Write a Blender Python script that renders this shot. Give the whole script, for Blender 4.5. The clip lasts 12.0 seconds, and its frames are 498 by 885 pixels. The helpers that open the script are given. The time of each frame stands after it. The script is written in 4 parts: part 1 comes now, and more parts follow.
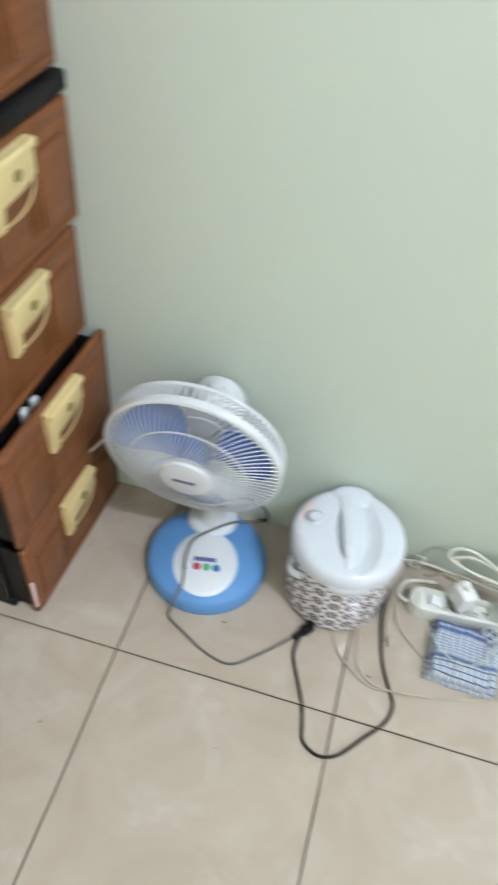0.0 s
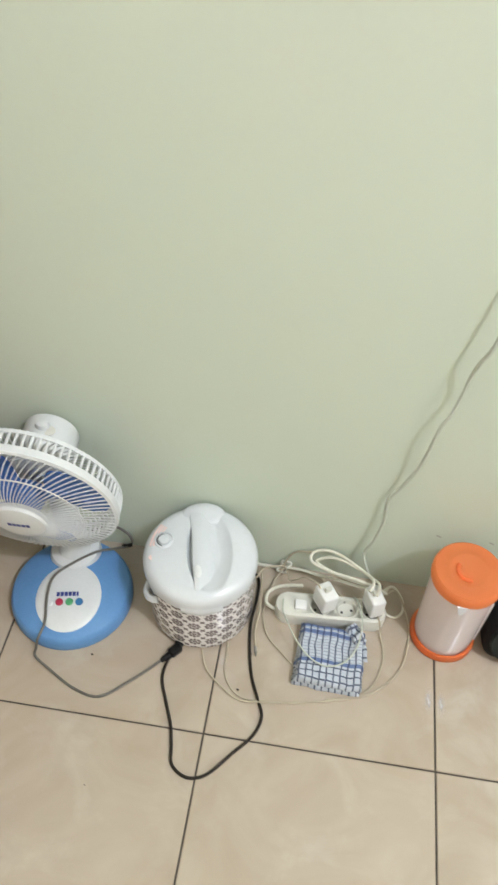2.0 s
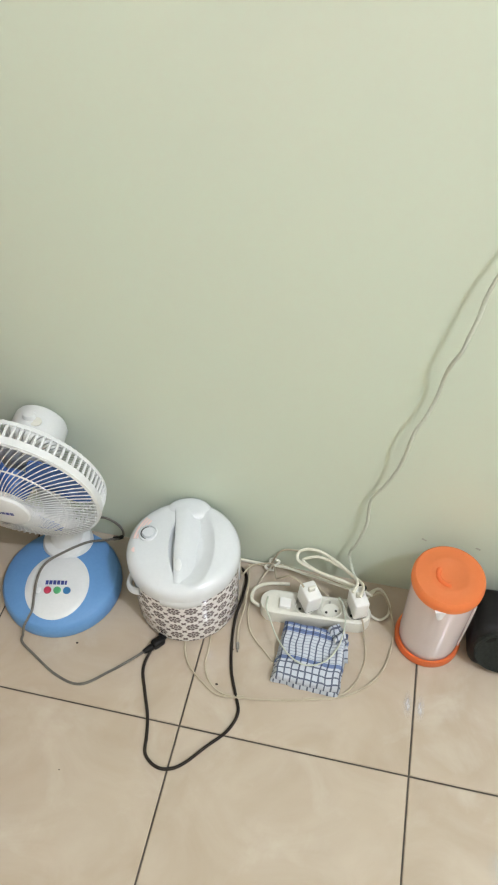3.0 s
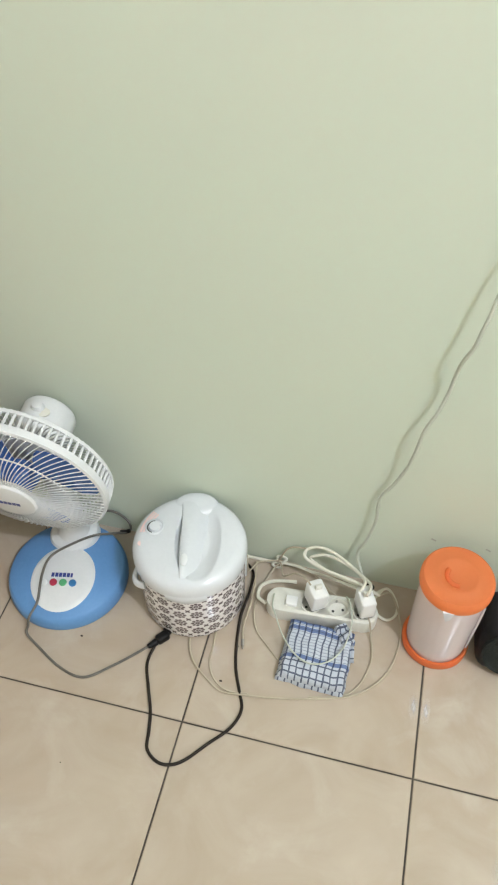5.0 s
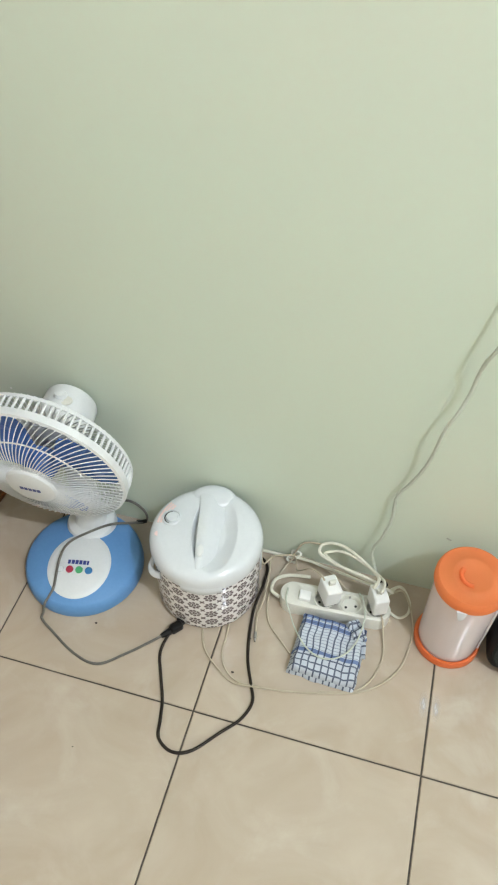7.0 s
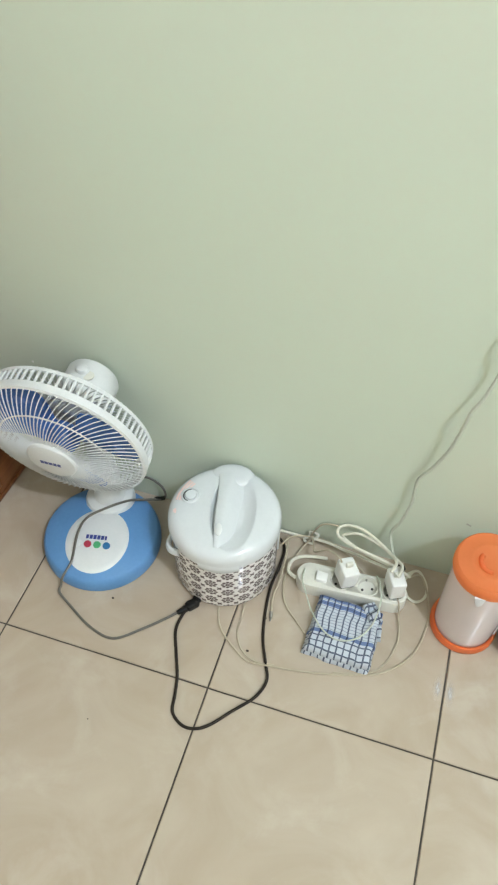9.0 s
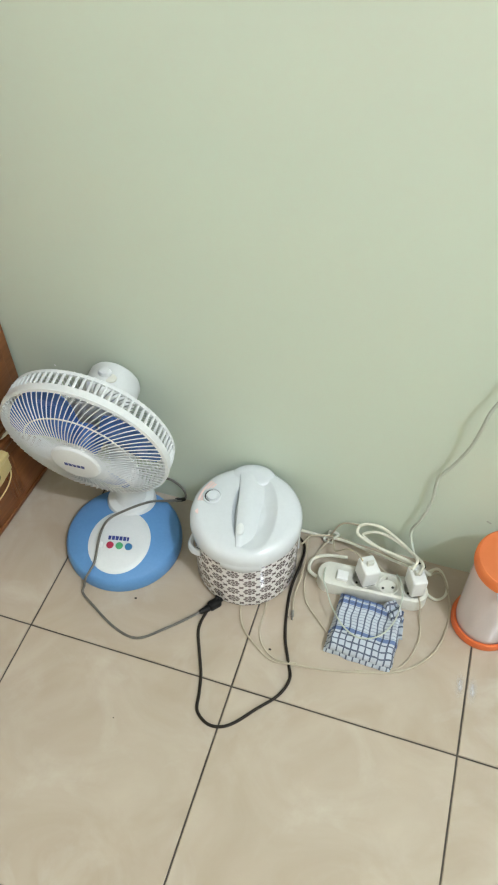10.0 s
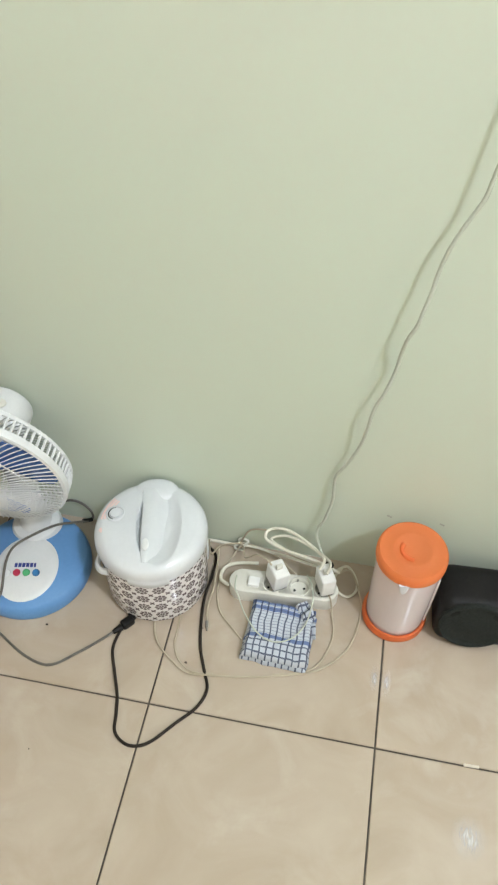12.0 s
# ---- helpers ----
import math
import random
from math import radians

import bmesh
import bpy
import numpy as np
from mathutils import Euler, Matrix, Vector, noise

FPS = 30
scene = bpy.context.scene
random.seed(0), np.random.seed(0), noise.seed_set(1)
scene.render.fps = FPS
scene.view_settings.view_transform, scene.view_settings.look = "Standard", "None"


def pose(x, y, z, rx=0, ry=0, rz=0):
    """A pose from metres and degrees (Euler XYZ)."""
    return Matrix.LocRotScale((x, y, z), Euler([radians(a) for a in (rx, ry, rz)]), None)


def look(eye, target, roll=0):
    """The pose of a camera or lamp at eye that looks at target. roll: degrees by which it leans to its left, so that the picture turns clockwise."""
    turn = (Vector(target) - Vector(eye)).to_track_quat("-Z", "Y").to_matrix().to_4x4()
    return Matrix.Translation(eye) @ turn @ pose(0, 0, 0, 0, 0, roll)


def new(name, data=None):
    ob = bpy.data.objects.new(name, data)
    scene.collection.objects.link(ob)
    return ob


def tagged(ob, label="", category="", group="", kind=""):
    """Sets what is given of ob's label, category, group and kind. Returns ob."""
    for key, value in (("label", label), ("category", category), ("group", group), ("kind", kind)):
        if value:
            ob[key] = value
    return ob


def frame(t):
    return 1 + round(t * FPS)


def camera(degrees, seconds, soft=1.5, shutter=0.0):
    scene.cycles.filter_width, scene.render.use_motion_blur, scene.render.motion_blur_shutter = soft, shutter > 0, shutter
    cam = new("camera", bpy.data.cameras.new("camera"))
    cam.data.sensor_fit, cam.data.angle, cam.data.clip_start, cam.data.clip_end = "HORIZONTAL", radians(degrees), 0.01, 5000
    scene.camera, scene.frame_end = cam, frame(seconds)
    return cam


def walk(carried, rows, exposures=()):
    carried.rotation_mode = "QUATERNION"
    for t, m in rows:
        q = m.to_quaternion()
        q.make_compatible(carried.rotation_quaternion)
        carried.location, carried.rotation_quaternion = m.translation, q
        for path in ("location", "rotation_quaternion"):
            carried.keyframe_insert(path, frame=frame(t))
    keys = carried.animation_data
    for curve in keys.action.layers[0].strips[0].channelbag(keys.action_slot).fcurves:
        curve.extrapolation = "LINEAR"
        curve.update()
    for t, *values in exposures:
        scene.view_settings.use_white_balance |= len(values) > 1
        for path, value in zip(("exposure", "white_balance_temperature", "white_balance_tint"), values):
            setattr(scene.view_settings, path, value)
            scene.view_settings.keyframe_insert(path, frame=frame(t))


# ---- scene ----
cam = camera(36.9, 12.0, soft=2.1, shutter=0.6)
PATH = [
    (0, (-0.088, -0.561, 1.257), (-0.35, 0.759, -0.222), 6.1),
    (0.1, (-0.070, -0.549, 1.272), (-0.286, 0.759, -0.221), 6.0),
    (0.2, (-0.052, -0.537, 1.288), (-0.257, 0.757, -0.223), 4.7),
    (0.4, (-0.043, -0.536, 1.298), (-0.236, 0.757, -0.174), 2.9),
    (0.5, (-0.039, -0.535, 1.303), (-0.243, 0.799, -0.174), 3.0),
    (0.6, (-0.031, -0.532, 1.306), (-0.209, 0.799, -0.154), 4.2),
    (0.8, (-0.015, -0.526, 1.313), (-0.197, 0.799, -0.118), 2.9),
    (1, (0.001, -0.52, 1.32), (-0.188, 0.866, -0.109), 1.8),
    (1.2, (0.030, -0.506, 1.319), (-0.162, 0.866, -0.108), 1.7),
    (1.5, (0.074, -0.486, 1.317), (-0.128, 0.863, -0.146), 2.0),
    (1.7, (0.092, -0.481, 1.313), (-0.088, 0.863, -0.139), 2.0),
    (2, (0.119, -0.473, 1.307), (-0.045, 0.848, -0.186), 2.2),
    (2.2, (0.147, -0.476, 1.309), (-0.033, 0.848, -0.201), 1.5),
    (2.5, (0.188, -0.48, 1.311), (-0.047, 0.835, -0.177), -0.3),
    (3, (0.226, -0.462, 1.31), (-0.057, 0.837, -0.185), -0.0),
    (5, (0.235, -0.459, 1.295), (-0.085, 0.832, -0.199), -0.1),
    (5.5, (0.213, -0.473, 1.293), (-0.162, 0.801, -0.202), -0.2),
    (6, (0.217, -0.469, 1.292), (-0.136, 0.783, -0.227), 0.4),
    (6.5, (0.224, -0.472, 1.299), (-0.119, 0.805, -0.201), 0.9),
    (8.5, (0.217, -0.468, 1.296), (-0.146, 0.785, -0.221), -0.3),
    (9, (0.212, -0.47, 1.294), (-0.16, 0.755, -0.243), 0.9),
    (9.5, (0.198, -0.483, 1.3), (-0.212, 0.734, -0.233), 0.3),
    (10, (0.195, -0.488, 1.301), (-0.201, 0.736, -0.231), -0.5),
    (10.5, (0.203, -0.485, 1.304), (-0.184, 0.753, -0.219), 0.0),
    (11, (0.239, -0.477, 1.306), (-0.051, 0.807, -0.199), 0.2),
    (11.5, (0.265, -0.483, 1.305), (0.019, 0.834, -0.181), 0.1),
    (12, (0.263, -0.478, 1.302), (0.025, 0.814, -0.207), 0.7),
]
walk(cam, [(t, look(eye, target, roll)) for t, eye, target, roll in PATH],
     exposures=[(0.0, 0.05, 5720, 12), (0.5, -0.03, 5880, 11), (1.0, -0.03, 6170, 10), (1.5, -0.02, 6330, 11), (2.5, -0.03, 6430, 13), (6.5, -0.03, 6300, 10), (9.5, -0.03, 6200, 7), (11.0, -0.03, 6320, 9), (12.0, -0.04, 6400, 11)])

# ---- world and light ----
world = bpy.data.worlds.new("world")
scene.world = world
world.use_nodes = True
world.node_tree.nodes["Background"].inputs[0].default_value = (0.9, 0.95, 1.0, 1)
world.node_tree.nodes["Background"].inputs[1].default_value = 0.02
bulb = bpy.data.lights.new("ceiling_bulb", "POINT")
bulb.energy, bulb.color, bulb.shadow_soft_size = 206.0, (0.90, 0.97, 1.085), 0.035
new("ceiling_bulb", bulb).location = (1.62, -1.06, 3.32)


# ---- materials ----
def nodes_of(name, rough=0.5, metal=0.0, **extra):
    m = bpy.data.materials.new(name)
    m.use_nodes = True
    b = m.node_tree.nodes["Principled BSDF"]
    b.inputs["Roughness"].default_value, b.inputs["Metallic"].default_value = rough, metal
    for k, v in extra.items():
        b.inputs[k.replace("_", " ")].default_value = v
    return m, m.node_tree.nodes, m.node_tree.links, b


def put(nd, ln, kind, ins=(), operation=""):
    n = nd.new(kind)
    if operation:
        n.operation = operation
    for k, v in dict(ins).items():
        if isinstance(v, bpy.types.NodeSocket):
            ln.new(v, n.inputs[k])
        else:
            n.inputs[k].default_value = v
    return n


def calc(nd, ln, op, a, b=0.0):
    return put(nd, ln, "ShaderNodeMath", {0: a, 1: b}, operation=op).outputs[0]


def rgba(c):
    return (c[0], c[1], c[2], 1)


def surface(name, dark, light, scale, rough, fine=None, bump=0.0, stretch=(1, 1, 1), metal=0.0, rough_var=0.08, **extra):
    """A surface that varies between two colours at a coarse and a fine scale, with relief and uneven gloss."""
    m, nd, ln, b = nodes_of(name, rough, metal, **extra)
    co = put(nd, ln, "ShaderNodeTexCoord").outputs["Object"]
    mp = put(nd, ln, "ShaderNodeMapping", {"Vector": co, "Scale": stretch}).outputs[0]
    big = put(nd, ln, "ShaderNodeTexNoise", {"Vector": mp, "Scale": scale, "Detail": 5.0, "Roughness": 0.55})
    small = put(nd, ln, "ShaderNodeTexNoise", {"Vector": mp, "Scale": fine or scale * 12, "Detail": 4.0})
    both = calc(nd, ln, "ADD", calc(nd, ln, "MULTIPLY", big.outputs[0], 0.7), calc(nd, ln, "MULTIPLY", small.outputs[0], 0.3))
    ramp = put(nd, ln, "ShaderNodeValToRGB", {0: both})
    ramp.color_ramp.elements[0].position, ramp.color_ramp.elements[1].position = 0.33, 0.67
    ramp.color_ramp.elements[0].color, ramp.color_ramp.elements[1].color = rgba(dark), rgba(light)
    ln.new(ramp.outputs[0], b.inputs["Base Color"])
    ln.new(calc(nd, ln, "ADD", calc(nd, ln, "MULTIPLY", big.outputs[0], rough_var * 2), rough - rough_var), b.inputs["Roughness"])
    if bump:
        bp = put(nd, ln, "ShaderNodeBump", {"Height": small.outputs[0], "Strength": bump, "Distance": 0.002})
        ln.new(bp.outputs[0], b.inputs["Normal"])
    return m


def tile_material():
    """Glossy cream floor tile with faint clouded marbling that differs from tile to tile."""
    m, nd, ln, b = nodes_of("cream_tile", 0.16)
    co = put(nd, ln, "ShaderNodeTexCoord").outputs["Object"]
    rnd = put(nd, ln, "ShaderNodeObjectInfo").outputs["Random"]
    off = put(nd, ln, "ShaderNodeCombineXYZ", {0: calc(nd, ln, "MULTIPLY", rnd, 37.0), 1: calc(nd, ln, "MULTIPLY", rnd, 91.0)}).outputs[0]
    p = put(nd, ln, "ShaderNodeVectorMath", {0: co, 1: off}, operation="ADD").outputs[0]
    cloud = put(nd, ln, "ShaderNodeTexNoise", {"Vector": p, "Scale": 5.5, "Detail": 6.0, "Roughness": 0.58, "Distortion": 1.3})
    vein = put(nd, ln, "ShaderNodeTexNoise", {"Vector": p, "Scale": 8.0, "Detail": 6.0, "Roughness": 0.6, "Distortion": 0.7})
    r1 = put(nd, ln, "ShaderNodeValToRGB", {0: cloud.outputs[0]})
    e = r1.color_ramp.elements
    e[0].position, e[1].position = 0.3, 0.72
    e[0].color, e[1].color = rgba((0.388, 0.314, 0.238)), rgba((0.455, 0.386, 0.308))
    r2 = put(nd, ln, "ShaderNodeValToRGB", {0: vein.outputs[0]})
    r2.color_ramp.elements[0].position, r2.color_ramp.elements[1].position = 0.53, 0.75
    tint = put(nd, ln, "ShaderNodeMixRGB", {0: calc(nd, ln, "MULTIPLY", r2.outputs[0], 0.5), 1: r1.outputs[0], 2: rgba((0.520, 0.470, 0.400))})
    ln.new(tint.outputs[0], b.inputs["Base Color"])
    ln.new(calc(nd, ln, "ADD", calc(nd, ln, "MULTIPLY", vein.outputs[0], 0.12), 0.07), b.inputs["Roughness"])
    bp = put(nd, ln, "ShaderNodeBump", {"Height": cloud.outputs[0], "Strength": 0.06, "Distance": 0.002})
    ln.new(bp.outputs[0], b.inputs["Normal"])
    return m


def wood_plastic():
    """Brown wood-printed plastic with grain along the drawer."""
    m, nd, ln, b = nodes_of("brown_wood_print", 0.40, Specular_IOR_Level=0.3)
    co = put(nd, ln, "ShaderNodeTexCoord").outputs["Object"]
    mp = put(nd, ln, "ShaderNodeMapping", {"Vector": co, "Scale": (9.0, 1.6, 30.0)}).outputs[0]
    grain = put(nd, ln, "ShaderNodeTexNoise", {"Vector": mp, "Scale": 3.0, "Detail": 7.0, "Roughness": 0.62, "Distortion": 0.8})
    blot = put(nd, ln, "ShaderNodeTexNoise", {"Vector": co, "Scale": 7.0, "Detail": 3.0})
    mix = calc(nd, ln, "ADD", calc(nd, ln, "MULTIPLY", grain.outputs[0], 0.65), calc(nd, ln, "MULTIPLY", blot.outputs[0], 0.35))
    r = put(nd, ln, "ShaderNodeValToRGB", {0: mix})
    r.color_ramp.elements[0].position, r.color_ramp.elements[1].position = 0.35, 0.65
    r.color_ramp.elements[0].color, r.color_ramp.elements[1].color = rgba((0.120, 0.042, 0.014)), rgba((0.215, 0.082, 0.028))
    ln.new(r.outputs[0], b.inputs["Base Color"])
    ln.new(calc(nd, ln, "ADD", calc(nd, ln, "MULTIPLY", blot.outputs[0], 0.2), 0.32), b.inputs["Roughness"])
    bp = put(nd, ln, "ShaderNodeBump", {"Height": grain.outputs[0], "Strength": 0.15, "Distance": 0.001})
    ln.new(bp.outputs[0], b.inputs["Normal"])
    return m


def damask():
    """White enamel printed with a lattice of dark rosettes and small crosses; the UV map is in metres."""
    m, nd, ln, b = nodes_of("damask_print", 0.13)
    uv = put(nd, ln, "ShaderNodeTexCoord").outputs["UV"]
    s = put(nd, ln, "ShaderNodeSeparateXYZ", {0: uv})
    pitch = 0.0290

    def cell(o, shift):
        f = calc(nd, ln, "FRACT", calc(nd, ln, "ADD", calc(nd, ln, "DIVIDE", o, pitch), shift))
        return calc(nd, ln, "ABSOLUTE", calc(nd, ln, "SUBTRACT", f, 0.5))

    def below(x, v):
        return calc(nd, ln, "LESS_THAN", x, v)

    a, c = cell(s.outputs[0], 0.0), cell(s.outputs[1], 0.0)
    def polar(x, y, n):
        far = calc(nd, ln, "SQRT", calc(nd, ln, "ADD", calc(nd, ln, "MULTIPLY", x, x), calc(nd, ln, "MULTIPLY", y, y)))
        return far, calc(nd, ln, "COSINE", calc(nd, ln, "MULTIPLY", calc(nd, ln, "ARCTAN2", y, x), n))

    far, wave = polar(a, c, 8.0)
    petals = below(calc(nd, ln, "SUBTRACT", far, calc(nd, ln, "MULTIPLY", wave, 0.030)), 0.375)
    slit = calc(nd, ln, "MULTIPLY", below(wave, -0.86), calc(nd, ln, "GREATER_THAN", far, 0.20))
    petals = calc(nd, ln, "MULTIPLY", petals, calc(nd, ln, "MULTIPLY", calc(nd, ln, "GREATER_THAN", calc(nd, ln, "ABSOLUTE", calc(nd, ln, "SUBTRACT", far, 0.165)), 0.022), calc(nd, ln, "SUBTRACT", 1.0, slit)))
    leaf = calc(nd, ln, "MULTIPLY", petals, calc(nd, ln, "GREATER_THAN", far, 0.035))
    far2, wave2 = polar(cell(s.outputs[0], 0.5), cell(s.outputs[1], 0.5), 4.0)
    cross = below(calc(nd, ln, "ADD", far2, calc(nd, ln, "MULTIPLY", wave2, 0.05)), 0.140)
    ink = calc(nd, ln, "MAXIMUM", leaf, cross)
    col = put(nd, ln, "ShaderNodeMixRGB", {0: ink, 1: rgba((0.74, 0.72, 0.72)), 2: rgba((0.120, 0.092, 0.098))})
    ln.new(col.outputs[0], b.inputs["Base Color"])
    return m


def check_cloth():
    """White cotton with woven navy check lines and two broad blue bands; the UV map is in metres."""
    m, nd, ln, b = nodes_of("blue_check_cotton", 0.92)
    uv = put(nd, ln, "ShaderNodeTexCoord").outputs["UV"]
    wob = put(nd, ln, "ShaderNodeTexNoise", {"Vector": uv, "Scale": 35.0, "Detail": 2.0})
    s = put(nd, ln, "ShaderNodeSeparateXYZ", {0: uv})
    u = calc(nd, ln, "ADD", s.outputs[0], calc(nd, ln, "MULTIPLY", calc(nd, ln, "SUBTRACT", wob.outputs[0], 0.5), 0.004))
    v = calc(nd, ln, "ADD", s.outputs[1], calc(nd, ln, "MULTIPLY", calc(nd, ln, "SUBTRACT", wob.outputs[0], 0.5), 0.004))

    def lines(o, pitch, half):
        f = calc(nd, ln, "ABSOLUTE", calc(nd, ln, "SUBTRACT", calc(nd, ln, "FRACT", calc(nd, ln, "DIVIDE", o, pitch)), 0.5))
        return calc(nd, ln, "LESS_THAN", f, half / pitch)

    def band(lo, hi):
        return calc(nd, ln, "MULTIPLY", calc(nd, ln, "GREATER_THAN", v, lo), calc(nd, ln, "LESS_THAN", v, hi))

    warp = lines(u, 0.0125, 0.0014)
    low = calc(nd, ln, "MULTIPLY", lines(v, 0.0125, 0.0013), calc(nd, ln, "LESS_THAN", v, 0.036))
    high = calc(nd, ln, "MULTIPLY", lines(v, 0.0062, 0.0007), calc(nd, ln, "GREATER_THAN", v, 0.046))
    dark = calc(nd, ln, "MAXIMUM", warp, calc(nd, ln, "MAXIMUM", low, calc(nd, ln, "MULTIPLY", high, 0.55)))
    blue = calc(nd, ln, "MAXIMUM", band(0.037, 0.0445), calc(nd, ln, "MAXIMUM", band(0.092, 0.100), band(0.104, 0.116)))
    weave = put(nd, ln, "ShaderNodeTexNoise", {"Vector": uv, "Scale": 900.0, "Detail": 2.0})
    base = put(nd, ln, "ShaderNodeMixRGB", {0: weave.outputs[0], 1: rgba((0.40, 0.44, 0.50)), 2: rgba((0.55, 0.59, 0.64))})
    c1 = put(nd, ln, "ShaderNodeMixRGB", {0: calc(nd, ln, "MULTIPLY", blue, 0.85), 1: base.outputs[0], 2: rgba((0.065, 0.115, 0.28))})
    c2 = put(nd, ln, "ShaderNodeMixRGB", {0: calc(nd, ln, "MULTIPLY", dark, 0.85), 1: c1.outputs[0], 2: rgba((0.022, 0.032, 0.075))})
    ln.new(c2.outputs[0], b.inputs["Base Color"])
    bp = put(nd, ln, "ShaderNodeBump", {"Height": weave.outputs[0], "Strength": 0.5, "Distance": 0.001})
    ln.new(bp.outputs[0], b.inputs["Normal"])
    return m


M_WALL = surface("mint_wall_paint", (0.572, 0.608, 0.502), (0.558, 0.640, 0.522), 1.3, 0.62, fine=120, bump=0.05)
# Warm and pale for the unseen walls and ceiling, to fill shadows by bounce.
M_ROOM = surface("bounce_wall_paint", (0.70, 0.645, 0.53), (0.75, 0.695, 0.58), 1.5, 0.7, fine=90, bump=0.1)
M_CEIL = surface("bounce_ceiling_paint", (0.76, 0.74, 0.68), (0.80, 0.78, 0.72), 1.2, 0.8)
M_TILE = tile_material()
M_GROUT = surface("dark_grout", (0.030, 0.025, 0.020), (0.090, 0.076, 0.060), 9, 0.9, bump=0.5)
M_WOOD = wood_plastic()
M_BLACK = surface("black_plastic", (0.006, 0.006, 0.006), (0.014, 0.013, 0.012), 14, 0.5, bump=0.08, Specular_IOR_Level=0.13)
M_BROWNB = surface("brown_black_cord", (0.012, 0.009, 0.006), (0.026, 0.020, 0.014), 30, 0.6, bump=0.08, Specular_IOR_Level=0.25)
M_CREAM = surface("cream_plastic", (0.60, 0.47, 0.20), (0.70, 0.57, 0.28), 25, 0.38, bump=0.05)
M_OLIVE = surface("keyhole_olive", (0.16, 0.12, 0.03), (0.22, 0.17, 0.05), 60, 0.5)
M_WHITE = surface("white_fan_plastic", (0.62, 0.64, 0.64), (0.69, 0.70, 0.70), 18, 0.32, bump=0.02)
M_LIDW = surface("white_glossy_plastic", (0.590, 0.615, 0.635), (0.640, 0.665, 0.685), 14, 0.24, bump=0.01)
M_BLUE = surface("sky_blue_plastic", (0.100, 0.235, 0.465), (0.125, 0.275, 0.520), 14, 0.42, bump=0.02, Specular_IOR_Level=0.3)
M_BLADE = surface("blue_blade_plastic", (0.07, 0.16, 0.44), (0.10, 0.20, 0.52), 14, 0.25)
M_STRIP = surface("ivory_plastic", (0.62, 0.61, 0.54), (0.70, 0.69, 0.62), 20, 0.42, bump=0.05)
M_ADAPT = surface("white_adapter_plastic", (0.74, 0.74, 0.72), (0.80, 0.80, 0.78), 20, 0.35)
M_CABLE = surface("white_cable_sheath", (0.60, 0.58, 0.48), (0.70, 0.68, 0.58), 40, 0.5)
M_PALE = surface("pale_green_cable_sheath", (0.45, 0.48, 0.40), (0.51, 0.54, 0.455), 30, 0.6, Specular_IOR_Level=0.2)
M_TAN = surface("yellowed_cable_sheath", (0.37, 0.315, 0.225), (0.46, 0.40, 0.30), 40, 0.5)
M_GREYC = surface("grey_cable_sheath", (0.085, 0.078, 0.065), (0.14, 0.13, 0.11), 40, 0.5)
M_ORANGE = surface("orange_plastic", (0.88, 0.235, 0.085), (0.94, 0.280, 0.110), 14, 0.22, bump=0.02)


def translucent_version(m, colour, share, clear=0.0):
    """Lets part of the light through a thin coloured plastic."""
    nd, ln = m.node_tree.nodes, m.node_tree.links
    tr = put(nd, ln, "ShaderNodeBsdfTranslucent", {0: rgba(colour)})
    mix = put(nd, ln, "ShaderNodeMixShader", {0: share, 1: nd["Principled BSDF"].outputs[0], 2: tr.outputs[0]})
    if clear:
        cl = put(nd, ln, "ShaderNodeBsdfTransparent", {0: rgba(colour)})
        mix = put(nd, ln, "ShaderNodeMixShader", {0: clear, 1: mix.outputs[0], 2: cl.outputs[0]})
    ln.new(mix.outputs[0], nd["Material Output"].inputs[0])
    return m


translucent_version(M_ORANGE, (1.0, 0.50, 0.20), 0.48, 0.10)
translucent_version(M_BLADE, (0.12, 0.30, 0.75), 0.25)
M_RED = surface("red_button", (0.32, 0.012, 0.045), (0.40, 0.02, 0.06), 60, 0.3)
M_GREEN = surface("green_button", (0.05, 0.30, 0.12), (0.08, 0.38, 0.16), 60, 0.3)
M_BTNB = surface("blue_button", (0.02, 0.13, 0.30), (0.03, 0.16, 0.36), 60, 0.3)
M_PINK = surface("faded_pink_print_and_highlight", (0.70, 0.50, 0.48), (0.76, 0.58, 0.55), 60, 0.4)
M_NAVY = surface("navy_print", (0.02, 0.03, 0.17), (0.03, 0.05, 0.24), 80, 0.4)
M_DARKHOLE = surface("dark_socket_hole", (0.02, 0.02, 0.018), (0.04, 0.04, 0.035), 60, 0.7)
M_METAL = surface("dull_steel", (0.30, 0.29, 0.27), (0.42, 0.41, 0.38), 80, 0.4, metal=0.8)
M_SCUFF = surface("pale_scuff", (0.50, 0.45, 0.37), (0.66, 0.61, 0.53), 60, 0.5)
M_DAMASK = damask()
M_CLOTH = check_cloth()


